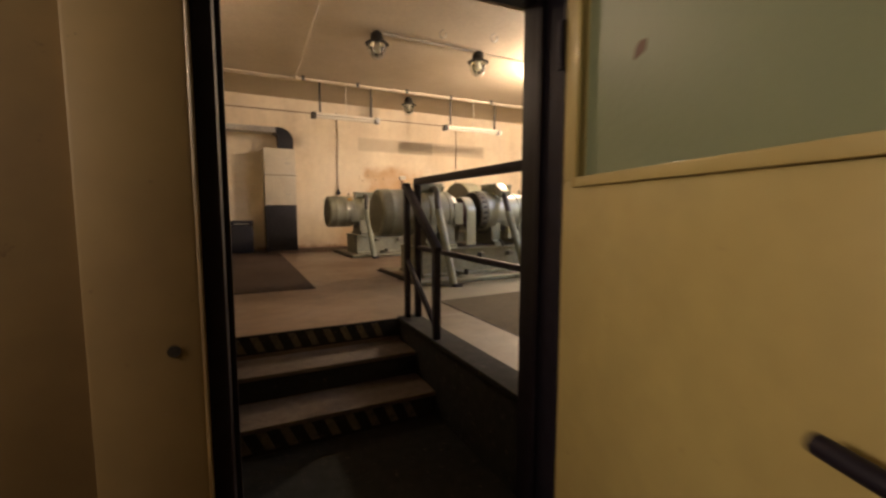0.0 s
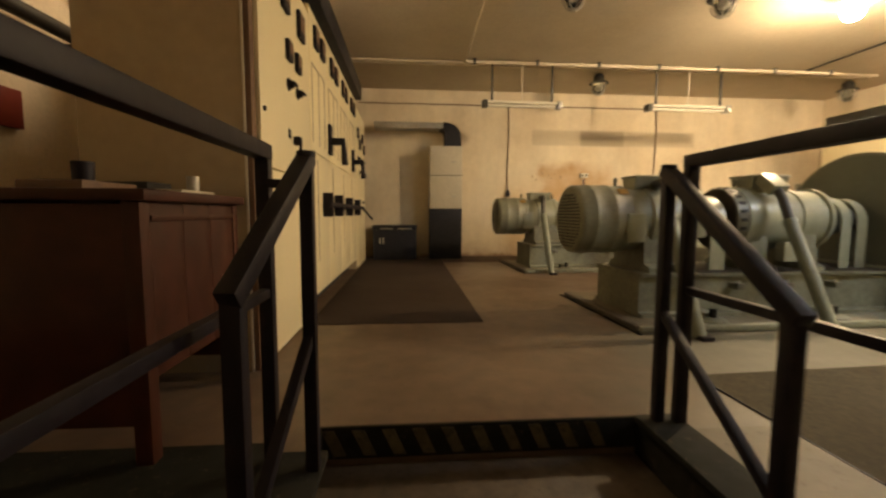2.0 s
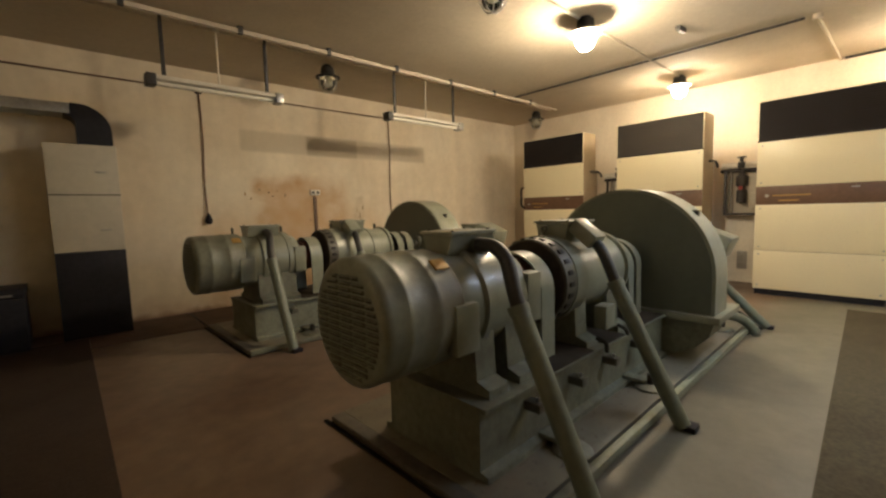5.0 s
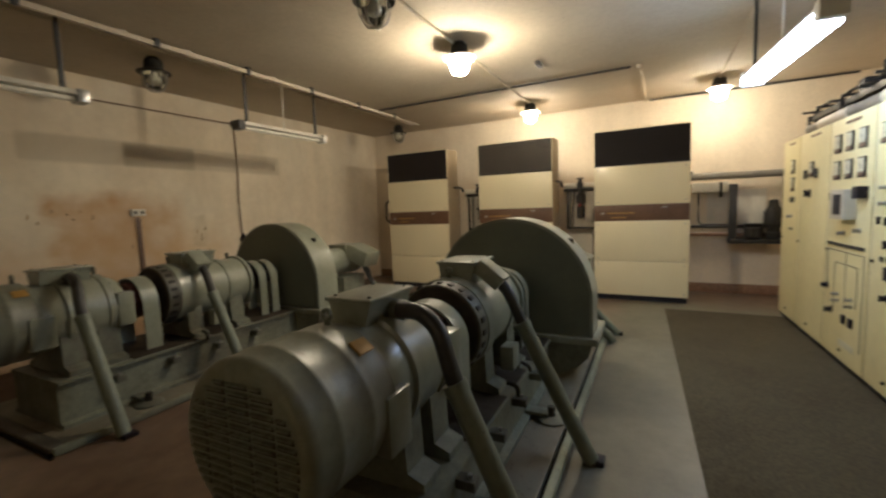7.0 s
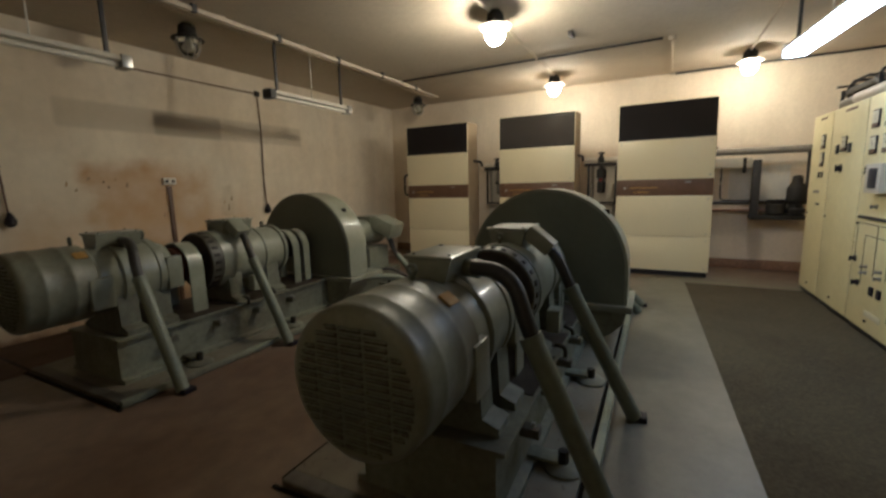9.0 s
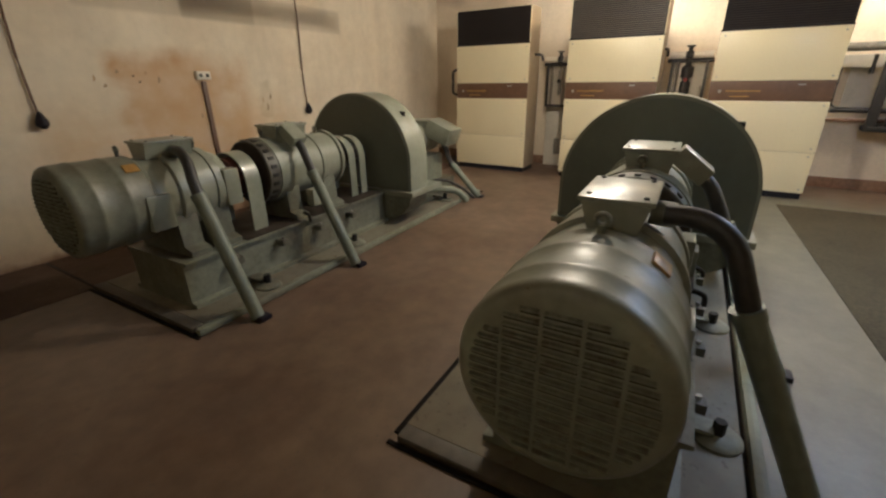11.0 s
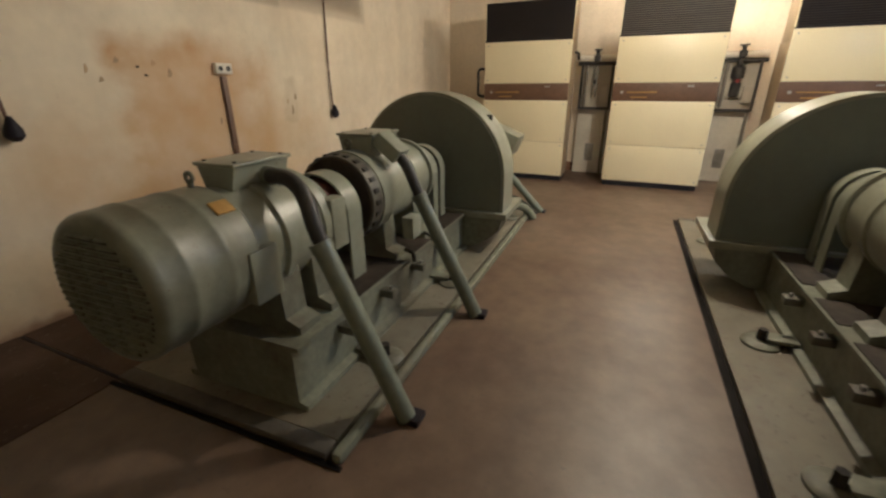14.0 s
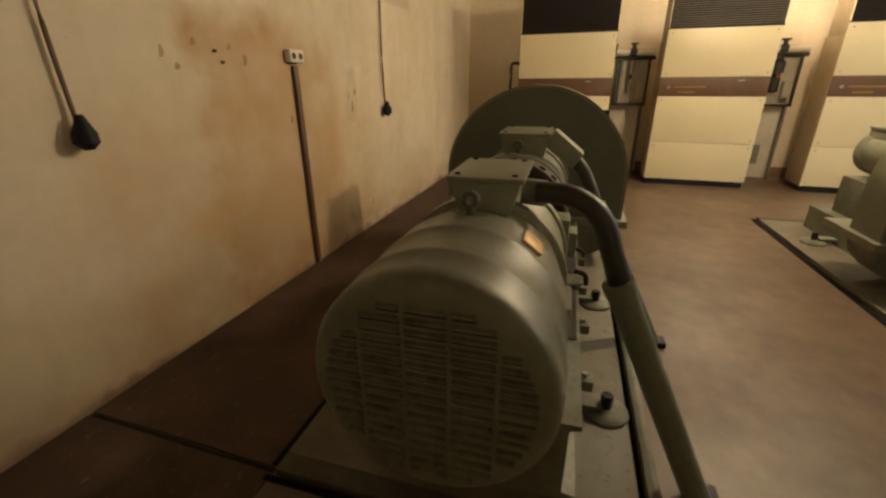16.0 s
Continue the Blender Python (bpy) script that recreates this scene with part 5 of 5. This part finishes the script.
def yknob(parent, y, z, r=0.03):
    k = part("knob", lathe(bm_new(), [(0, r * 1.4), (0.01, r * 1.4), (0.01, r), (0.04, r * 0.85)], (0, 0, 0), "z", 18), M_BLACK, parent, "black rotary knob")
    k.matrix_basis = pose(0, y, z, 0, 90, 0)
    part("grip", box(bm_new(), -0.007, 0.007, -r * 1.3, r * 1.3, 0.038, 0.06, 0.002), M_BLACK, k)


def tall_cubicle():
    t = thing("switchgear_cubicle", SX, 3.57, F, "tall cream switchgear cubicle with meters and knobs beside the desk", "switchgear")
    part("body", box(bm_new(), -0.90, -0.06, 0.0, 1.290, 0.0, 2.52, 0.006), M_CREAM_SHADE, t, "cream side panels, darkened to brown as in shade")
    part("edge_post", box(bm_new(), -0.06, -0.02, 0.004, 0.075, 0.0, 2.52, 0.004), M_STRIP, t, "worn brown edge strip")
    part("edge_trim", box(bm_new(), -0.062, -0.05, -0.004, 0.004, 0.0, 2.52, 0.001), M_WHITE, t, "chipped pale edge")
    u = part("door", box(bm_new(), -0.06, 0.0, 0.085, 1.285, 1.16, 2.51, 0.006), M_CREAM, t, "cream upper door")
    l = part("door", box(bm_new(), -0.06, 0.0, 0.085, 1.285, 0.02, 1.15, 0.006), M_CREAM, t, "cream lower door")
    ymeter(u, 0.98, 2.27, 0.16)
    ymeter(u, 0.58, 2.30, 0.15)
    ymeter(u, 0.65, 1.98, 0.11)
    ymeter(u, 0.88, 1.97, 0.11)
    yknob(u, 0.65, 1.76)
    yknob(u, 0.88, 1.76)
    yface(u, "small_plate", 0.62, 0.67, 1.40, 1.46, 0.008, M_LINE)
    h = part("handle", box(bm_new(), 0.0, 0.05, 0.74, 0.79, 1.37, 1.43, 0.008), M_BLACK, u, "black door handle")
    part("grip", box(bm_new(), 0.035, 0.055, 0.75, 0.78, 1.26, 1.42, 0.006), M_BLACK, h)
    part("lock", rod(bm_new(), (0, 0.14, 1.48), (0.012, 0.14, 1.48), 0.014), M_BLACK, u)
    yface(l, "small_plate", 0.68, 0.78, 1.09, 1.13, 0.006, M_LINE)
    return t


tall_cubicle()


def switch_row():
    t = thing("switchgear_row", SX, 4.865, F, "row of cream switchgear cubicles with black operating levers and top duct", "switchgear")
    L = 3.02
    part("plinth", box(bm_new(), -1.0, -0.14, 0.0, L, 0.0, 0.155, 0.003), M_NAVY, t, "black recessed plinth")
    part("body", box(bm_new(), -1.05, -0.022, 0.0, L, 0.155, 2.60, 0.005), M_CREAM_SHADE, t)
    n = 4
    LB = (0.47, 1.09, 1.90, 2.76)
    w = L / n
    for i in range(n):
        y0 = i * w
        d = part("door", box(bm_new(), -0.022, 0.0, y0 + 0.004, y0 + w - 0.004, 1.42, 2.595, 0.005), M_CREAM, t, "cream upper door")
        l = part("door", box(bm_new(), -0.022, 0.0, y0 + 0.004, y0 + w - 0.004, 0.16, 1.412, 0.005), M_CREAM, t, "cream lower door")
        ymeter(d, y0 + w * 0.30, 2.40, 0.15)
        ymeter(d, y0 + w * 0.66, 2.40, 0.15)
        for a, b in (((0.10, 1.50), (0.10, 2.15)), ((0.10, 2.15), (0.78, 2.15)), ((0.78, 2.15), (0.78, 1.50)), ((0.45, 2.15), (0.45, 1.50))):
            part("mimic_line", box(bm_new(), 0.0, 0.003, y0 + w * min(a[0], b[0]) - 0.006, y0 + w * max(a[0], b[0]) + 0.006, min(a[1], b[1]) - 0.006, max(a[1], b[1]) + 0.006), M_STRIP, d)
        part("mimic_line", box(bm_new(), 0.0, 0.003, y0 + w * 0.3, y0 + w * 0.3 + 0.012, 0.45, 1.36), M_STRIP, l)
        if i in (1, 3):
            yy = 0.80 if i == 1 else 2.56
            h = part("lever_plate", box(bm_new(), 0.0, 0.03, yy - 0.06, yy + 0.06, 1.48, 1.78, 0.006), M_BLACK, d, "black lever mounting plate")
            part("lever_arm", box(bm_new(), 0.02, 0.16, yy - 0.028, yy + 0.028, 1.58, 1.65, 0.008), M_BLACK, h)
            part("lever_grip", rod(bm_new(), (0.145, yy, 1.64), (0.16, yy, 1.38), 0.022, 0.034), M_BLACK, h)
        b = part("shaft_bearing", box(bm_new(), 0.0, 0.09, LB[i] - 0.035, LB[i] + 0.035, 0.85, 1.08, 0.008), M_BLACK, l)
    part("operating_shaft", rod(bm_new(), (0.06, 0.40, 0.965), (0.06, 3.35, 0.965), 0.028), M_BLACK, t, "long black operating shaft")
    part("shaft_lever", rod(bm_new(), (0.07, 3.25, 0.96), (0.20, 3.50, 0.78), 0.016), M_BLACK, t)
    part("top_duct", box(bm_new(), -0.30, 0.10, 0.02, L, 2.60, 2.82, 0.008), M_NAVY, t, "dark cable duct along the top")
    return t


switch_row()


def end_cubicle():
    t = thing("switchgear_cubicle", SX, 7.89, F, "plain cream end cubicle with small instruments", "switchgear")
    part("body", box(bm_new(), -1.05, -0.022, 0.0, 1.25, 0.0, 2.52, 0.005), M_CREAM_SHADE, t)
    for i in range(2):
        y0 = 0.625 * i
        d = part("door", box(bm_new(), -0.022, 0.0, y0 + 0.004, y0 + 0.621, 0.02, 2.515, 0.005), M_CREAM, t, "cream door")
        ymeter(d, y0 + 0.2, 2.15, 0.13)
        ymeter(d, y0 + 0.45, 2.0, 0.13)
        yknob(d, y0 + 0.2, 1.75, 0.025)
        yknob(d, y0 + 0.42, 1.55, 0.025)
        yface(d, "name_strip", y0 + 0.1, y0 + 0.5, 1.05, 1.09, 0.006, M_LINE)
    return t


end_cubicle()


# ------------------------------------------------------------ far corner: vent cabinet, duct and chest
def vent_cabinet():
    t = thing("ventilation_cabinet", 0.79, 9.54, F, "narrow grey-white cabinet with black lower half and duct on top", "cabinet")
    part("lower_body", box(bm_new(), -0.31, 0.31, -0.23, 0.26, 0.0, 0.97, 0.006), M_NAVY, t, "blue-black lower half")
    part("upper_body", box(bm_new(), -0.31, 0.31, -0.23, 0.26, 0.974, 2.16, 0.01), M_GREYBOX, t, "grey-white upper half")
    part("seam", box(bm_new(), -0.312, 0.312, -0.234, -0.226, 1.60, 1.612), M_LINE, t)
    for z in (1.20, 1.85):
        part("catch", box(bm_new(), 0.10, 0.20, -0.24, -0.228, z, z + 0.02, 0.002), M_STEEL, t)
    part("duct", box(bm_new(), -1.36, -0.06, -0.20, 0.12, 2.49, 2.60, 0.006), M_STEEL, t, "flat galvanised air duct")
    ring = [math.pi / 2 * k / 8 for k in range(9)]
    outer = [(-0.056, 2.604)] + [(0.0 + 0.29 * math.sin(a), 2.314 + 0.29 * math.cos(a)) for a in ring] + [(0.29, 2.162)]
    inner = [(-0.02, 2.162)] + [(-0.02 - 0.10 * (1 - math.cos(a)), 2.38 + 0.10 * math.sin(a)) for a in ring[::2]]
    part("duct_bend", prism(bm_new(), outer + inner + [(-0.12, 2.486), (-0.056, 2.486)], -0.204, 0.124, "y"), M_NAVY, t, "dark painted bend of the duct")
    return t


vent_cabinet()


def tool_chest():
    t = thing("storage_chest", -0.18, 9.42, F, "low blue-black metal chest with small pale latches", "chest")
    part("body", box(bm_new(), -0.42, 0.40, -0.25, 0.25, 0.0, 0.56, 0.008), M_NAVY, t)
    part("lid", box(bm_new(), -0.43, 0.41, -0.26, 0.26, 0.565, 0.65, 0.01), M_NAVY, t)
    for x in (-0.30, -0.24):
        part("latch", box(bm_new(), x, x + 0.025, -0.258, -0.25, 0.30, 0.42, 0.003), M_WHITE, t, "pale latch")
    part("edge", box(bm_new(), -0.28, -0.05, -0.264, -0.259, 0.58, 0.60), M_STEEL, t)
    part("edge", box(bm_new(), 0.05, 0.32, -0.264, -0.259, 0.58, 0.60), M_STEEL, t)
    return t


tool_chest()


# ------------------------------------------------------------ desk by the stair
def desk():
    t = thing("cupboard_desk", -1.205, 3.09, F, "dark red-brown wooden cupboard desk beside the stair", "desk")
    part("top", box(bm_new(), -0.40, 0.42, -0.43, 0.42, 0.93, 0.97, 0.008), M_WOOD, t)
    for x in (-0.36, 0.36):
        for y in (-0.38, 0.37):
            part("leg", box(bm_new(), x - 0.03, x + 0.03, y - 0.03, y + 0.03, 0.0, 0.93, 0.006), M_WOOD, t)
    for x in (-0.372, 0.372):
        for y in (-0.35, -0.12, 0.11):
            part("side_board", box(bm_new(), x - 0.012, x + 0.012, y + 0.001, y + 0.229, 0.30, 0.93, 0.003), M_WOOD, t)
    part("front_panel", box(bm_new(), -0.33, 0.33, -0.395, -0.37, 0.14, 0.92, 0.003), M_WOOD, t)
    part("back_panel", box(bm_new(), -0.33, 0.33, 0.36, 0.385, 0.14, 0.92, 0.003), M_WOOD, t)
    part("moulding", box(bm_new(), 0.385, 0.395, -0.35, 0.34, 0.86, 0.88, 0.002), M_WOOD, t)
    return t


desk()
DZ = F + 0.97
solid("mug", lathe(bm_new(), [(0, 0.034), (0.07, 0.036), (0.07, 0.032), (0.02, 0.030)], (0, 0, 0), "z", 24), M_BLACK, "dark enamel mug on the closed log book", "mug", at=(-1.11, 2.86, DZ + 0.035))
solid("log_book", box(bm_new(), -0.11, 0.11, -0.15, 0.15, 0, 0.035, 0.004), M_STRIP, "closed brown log book on the cupboard desk", "book", at=(-1.17, 2.93, DZ))
solid("case", box(bm_new(), -0.10, 0.10, -0.10, 0.10, 0, 0.06, 0.006), M_DARK, "small dark case on the cupboard desk", "case", at=(-1.20, 3.32, DZ))
solid("paper_stack", box(bm_new(), -0.11, 0.11, -0.15, 0.15, 0, 0.018, 0.002), M_PAPER, "stack of yellowed papers on the cupboard desk", "paper", at=(-0.985, 3.22, DZ))
solid("tin_can", lathe(bm_new(), [(0, 0.028), (0.07, 0.028), (0.07, 0.024), (0.065, 0.024)], (0, 0, 0), "z", 20), M_STEEL, "small bright tin can on the papers of the cupboard desk", "can", at=(-0.93, 3.28, DZ + 0.018))
solid("alarm_box", box(bm_new(), -0.05, 0.0, -0.10, 0.10, -0.13, 0.13, 0.01), M_RED, "small red alarm box on the wall", "alarm box", at=(WX + 0.051, 4.27, 2.33))
bm = bm_new()
rod(bm, (WX + 0.13, SY + 0.02, 2.97), (WX + 0.13, 6.0, 2.97), 0.055)
tube(bm, [(WX + 0.13, 5.25, 2.97), (WX + 0.14, 5.22, 3.12), (WX + 0.16, 5.0, 3.30), (WX + 0.16, 4.6, 3.48), (WX + 0.16, 4.1, 3.70)], 0.03)
for y in (1.6, 3.2, 4.8, 5.7):
    box(bm, WX + 0.002, WX + 0.14, y - 0.02, y + 0.02, 2.90, 2.93)
solid("wall_pipe", bm, M_HOSE, "brown pipe on brackets along the wall with a branch", "pipe")


# ------------------------------------------------------------ lamps
def bulkhead_lamp(x, y, lit, weak=False):
    z = CEIL + 0.0
    t = thing("ceiling_lamp", x, y, z, "lit bulkhead lamp with glowing glass dome" if lit else "unlit bulkhead lamp with glass dome and wire guard", "ceiling lamp", "bulkhead lamps")
    part("mounting", lathe(bm_new(), [(0.0, 0.055), (-0.02, 0.055), (-0.03, 0.085), (-0.13, 0.095), (-0.15, 0.11)], (0, 0, 0), "z", 24), M_DARK, t, "dark cast housing")
    rim = 0.165
    # On lit lamps the rim is coloured white to stand for glare.
    part("shade", lathe(bm_new(), [(-0.128, 0.10), (-0.150, rim - 0.012), (-0.162, rim), (-0.170, rim - 0.004), (-0.160, 0.10)], (0, 0, 0), "z", 32), M_WHITE if lit else M_DARK, t, "rim made white for its bright glare" if lit else "dark rim")
    dome = [(-0.168, 0.104), (-0.215, 0.104), (-0.270, 0.095), (-0.315, 0.070), (-0.335, 0.036), (-0.338, 0.005)]
    part("glass_dome", lathe(bm_new(), dome, (0, 0, 0), "z", 24), (M_GLOW3 if x < 0 else M_GLOW2 if weak else M_GLOW) if lit else M_GLASS, t, "glowing glass dome" if lit else "clear glass dome")
    if not lit:
        part("bulb", lathe(bm_new(), [(-0.165, 0.022), (-0.19, 0.022), (-0.22, 0.038), (-0.255, 0.034), (-0.27, 0.012)], (0, 0, 0), "z", 16), M_WHITE, t)
        for k in range(4):
            a = math.pi * k / 4
            c, s = math.cos(a), math.sin(a)
            part("guard_wire", tube(bm_new(), [(0.122 * c, 0.122 * s, -0.165), (0.118 * c, 0.118 * s, -0.26), (0.07 * c, 0.07 * s, -0.342), (0, 0, -0.36), (-0.07 * c, -0.07 * s, -0.342), (-0.118 * c, -0.118 * s, -0.26), (-0.122 * c, -0.122 * s, -0.165)], 0.005, 6), M_STEEL, t)
    return t


for x, y, lit in ((1.77, 5.58, False), (3.41, 5.60, False), (4.89, 5.59, True), (7.96, 5.71, True), (8.12, 2.96, True), (3.42, 8.58, False), (8.15, 8.55, False), (-1.05, 5.02, True)):
    bulkhead_lamp(x, y, lit, x > 7 or x < 0)


def tube_lamp(x0, x1, y, z, lit, rz=0.0):
    """A hanging fluorescent fitting."""
    w = x1 - x0
    t = thing("fluorescent_lamp", (x0 + x1) / 2, y, z, "lit hanging fluorescent lamp" if lit else "unlit hanging fluorescent lamp with tin reflector", "fluorescent lamp", "fluorescent lamps", rz)
    h = w / 2
    bm = bm_new()
    prism(bm, [(-0.07, 0.02), (-0.04, 0.065), (0.04, 0.065), (0.07, 0.02), (0.065, 0.015), (-0.065, 0.015)], -h + 0.04, h - 0.04)
    part("reflector", bm, M_WHITE, t, "pale tin reflector")
    if lit:
        # Glowing box, wider than a tube so that it includes the glare.
        part("glare_wide_tube", box(bm_new(), -h + 0.05, h - 0.05, -0.085, 0.085, -0.06, 0.014, 0.02), M_TUBE, t, "glowing tube, widened to take in its glare")
    else:
        part("tube", rod(bm_new(), (-h + 0.05, 0, -0.012), (h - 0.05, 0, -0.012), 0.024), M_WHITE, t, "white tube")
    for s in (-1, 1):
        part("end_cap", box(bm_new(), s * h - 0.045, s * h + 0.045, -0.075, 0.075, -0.045, 0.07, 0.015), M_WHITE if lit else M_STEEL if s > 0 else M_HOSE, t)
    for x in (-h + 0.12, h - 0.12):
        part("hanger", box(bm_new(), x - 0.018, x + 0.018, -0.012, 0.012, 0.064, CEIL - z, 0.003), M_HOSE, t, "dark flat hanger")
    part("feed_wire", rod(bm_new(), (0.0, 0, 0.06), (0.0, 0, CEIL - z - 0.02), 0.008, seg=8), M_WHITE, t)
    part("ceiling_rose", rod(bm_new(), (0.0, 0, CEIL - z - 0.05), (0.0, 0, CEIL - z), 0.035), M_WHITE, t)
    return t


tube_lamp(1.33, 2.58, 8.23, 3.42, False)
tube_lamp(4.15, 5.55, 8.23, 3.42, False)
tube_lamp(4.01, 5.53, 2.87, 3.40, True, 6.5)


# Added lamp, always out of view, to brighten the open door leaf.
def added_vestibule_lamp():
    t = thing("wall_lamp", VX0, 0.20, 2.15, "added lamp out of view that lights the vestibule", "wall lamp")
    part("mounting", lathe(bm_new(), [(0.001, 0.12), (0.03, 0.12)], (0, 0, 0), "x", 24), M_DARK, t)
    part("glass_dome", lathe(bm_new(), [(0.031, 0.11), (0.06, 0.105), (0.09, 0.08), (0.105, 0.03)], (0, 0, 0), "x", 24), M_ENTRY, t)


added_vestibule_lamp()


# ------------------------------------------------------------ conduits and wall fittings
def conduit(points, r, label, material=None, clips=0):
    bm = bm_new()
    for a, b in zip(points, points[1:]):
        rod(bm, a, b, r, seg=10)
    for p in points[1:-1]:
        bmesh.ops.create_uvsphere(bm, u_segments=10, v_segments=6, radius=r * 1.05, matrix=Matrix.Translation(p))
    return solid("conduit", bm, material or M_CEIL, label, "conduit", "ceiling conduits")


C = CEIL - 0.02
rail = thing("conduit_rail", 3.65, 8.2, CEIL, "painted rail and conduit along the ceiling", "conduit")
part("rail", box(bm_new(), -4.55, 4.55, 0.02, 0.07, -0.05, 0.0), M_CEIL, rail)
part("hanging_rail", box(bm_new(), -2.65, 3.75, -0.18, -0.15, -0.075, -0.03), M_CEIL, rail)
for i in range(7):
    part("clip", box(bm_new(), -2.55 + i * 1.02, -2.50 + i * 1.02, -0.19, -0.14, -0.08, 0.0, 0.004), M_HOSE, rail)
conduit([(-0.9, 8.10, C - 0.02), (8.2, 8.10, C - 0.02)], 0.016, "painted conduit along the ceiling")
conduit([(1.77, 5.56, C), (7.96, 5.71, C)], 0.018, "painted conduit joining the ceiling lamps")
conduit([(1.0, 8.1, C), (0.82, 2.0, C)], 0.012, "painted conduit across the ceiling")
conduit([(6.80, 8.05, C), (6.80, 4.05, C)], 0.016, "dark conduit across the ceiling", M_HOSE)
conduit([(6.84, 3.95, C), (EX - 0.02, 3.95, C)], 0.016, "painted conduit across the ceiling")
conduit([(EX - 0.03, 3.9, C), (EX - 0.03, 1.2, C)], 0.016, "dark conduit along the ceiling edge", M_HOSE)
conduit([(8.12, 2.96, C), (5.6, 2.92, C), (3.0, 2.87, C)], 0.016, "painted conduit joining the ceiling lamps")
for x, y in ((1.0, 8.1), (3.5, 8.1), (2.9, 8.1), (4.6, 8.1), (6.0, 8.1), (7.3, 8.1), (6.84, 3.95)):
    solid("junction_box", lathe(bm_new(), [(0.0, 0.045), (-0.05, 0.045), (-0.055, 0.035)], (0, 0, 0), "z", 16), M_CEIL, "small round junction box on the ceiling", "junction box", "ceiling junction boxes", (x, y, CEIL))
solid("ceiling_stud", box(bm_new(), -0.09, 0.09, -0.03, 0.03, -0.05, 0.0, 0.01), M_HOSE, "dark clamp on the ceiling", "clamp", at=(6.0, 5.03, CEIL))
for x, y in ((2.55, 5.1), (3.25, 4.9)):
    bm = bm_new()
    tube(bm, [(0.05 * math.cos(a), 0, -0.07 + 0.05 * math.sin(a)) for a in [math.pi * (0.7 + 1.5 * k / 8) for k in range(9)]], 0.008, 8)
    rod(bm, (0, 0, -0.025), (0, 0, 0.0), 0.01, seg=8)
    solid("ceiling_hook", bm, M_STEEL, "open steel hook in the ceiling", "hook", "ceiling hooks", (x, y, CEIL))

conduit([(-0.9, NY - 0.02, 3.80), (5.23, NY - 0.02, 3.80)], 0.010, "thin cable along the wall", M_STRIP)


def wall_drop(x, z1, z0):
    t = thing("cable_drop", x, NY - 0.02, z1, "hanging cable with a black plug on the wall", "cable", "cable drops on the wall")
    part("junction", box(bm_new(), -0.04, 0.04, -0.02, 0.018, -0.04, 0.04, 0.008), M_DARK, t)
    part("cable", tube(bm_new(), [(0, 0, 0), (0.012, -0.005, (z0 - z1) * 0.35), (-0.01, -0.005, (z0 - z1) * 0.7), (0.0, -0.01, z0 - z1 + 0.05)], 0.010, 8), M_STRIP, t)
    part("plug", lathe(bm_new(), [(-0.09, 0.022), (-0.06, 0.05), (-0.02, 0.048), (0.02, 0.03), (0.06, 0.014)], (0, -0.035, z0 - z1 + 0.03), "z", 18), M_BLACK, t, "black rubber plug")


wall_drop(2.10, 3.80, 2.03)
wall_drop(5.23, 3.80, 1.96)


def outlet():
    t = thing("wall_socket", 3.71, NY - 0.002, F, "white twin wall socket on a brown conduit", "socket")
    s = part("socket", box(bm_new(), -0.085, 0.085, -0.05, 0.0, 1.63, 1.72, 0.01), M_WHITE, t, "white twin socket")
    for x in (-0.04, 0.04):
        part("pin_hole", rod(bm_new(), (x, -0.053, 1.675), (x, -0.049, 1.675), 0.022), M_LINE, s)
    part("trunking", box(bm_new(), -0.025, 0.025, -0.03, 0.0, 0.0, 1.61, 0.005), M_STRIP, t, "brown painted trunking")


outlet()


solid("floor_seam", box(bm_new(), 1.765, 1.785, 8.74, NY - 0.02, F, F + 0.006, 0.002), M_BLACK, "dark seam in the floor between plinth and wall", "floor seam")
flake_rnd = random.Random(5)
for i in range(9):
    a = 0.012 + flake_rnd.random() * 0.018
    solid("paint_flake", prism(bm_new(), [(-a, -a * 0.6), (a * 0.7, -a), (a, a * 0.5), (-a * 0.3, a)], 0.0, 0.003, "z"), M_WHITE, "pale flake of fallen wall paint on the floor", "paint flake", "paint flakes",
          (flake_rnd.uniform(2.7, 3.3) if i < 5 else flake_rnd.uniform(3.3, 5.2), NY - 0.06 - flake_rnd.random() * 0.2, F + 0.0005))
for x, z in ((2.97, 2.42), (3.02, 2.36)):
    solid("wall_bolt", rod(bm_new(), (0, -0.02, 0), (0, -0.001, 0), 0.008, seg=8), M_DARK, "rusty bolt stub in the wall", "bolt", "bolt stubs in the wall", (x, NY, z))
scar_rnd = random.Random(9)
for x, z in ((2.62, 2.40), (2.70, 2.33), (2.83, 2.46), (3.10, 2.45), (3.22, 2.38), (4.50, 2.12), (4.56, 2.03), (4.62, 2.16), (3.62, 1.98), (4.40, 0.98), (4.85, 1.02)):
    a, b = 0.008 + scar_rnd.random() * 0.012, 0.018 + scar_rnd.random() * 0.035
    outline = [(-a, -b), (a * 0.4, -b * 0.8), (a, -b * 0.1), (a * 0.5, b * 0.9), (-a * 0.2, b), (-a * 0.6, b * 0.2)]
    solid("peeled_paint", prism(bm_new(), outline, -0.004, -0.0005, "y"), M_RUST if scar_rnd.random() < 0.4 else M_SCAR, "small brown patch of peeled paint on the wall", "peeled paint", "peeled paint marks", (x, NY, z))
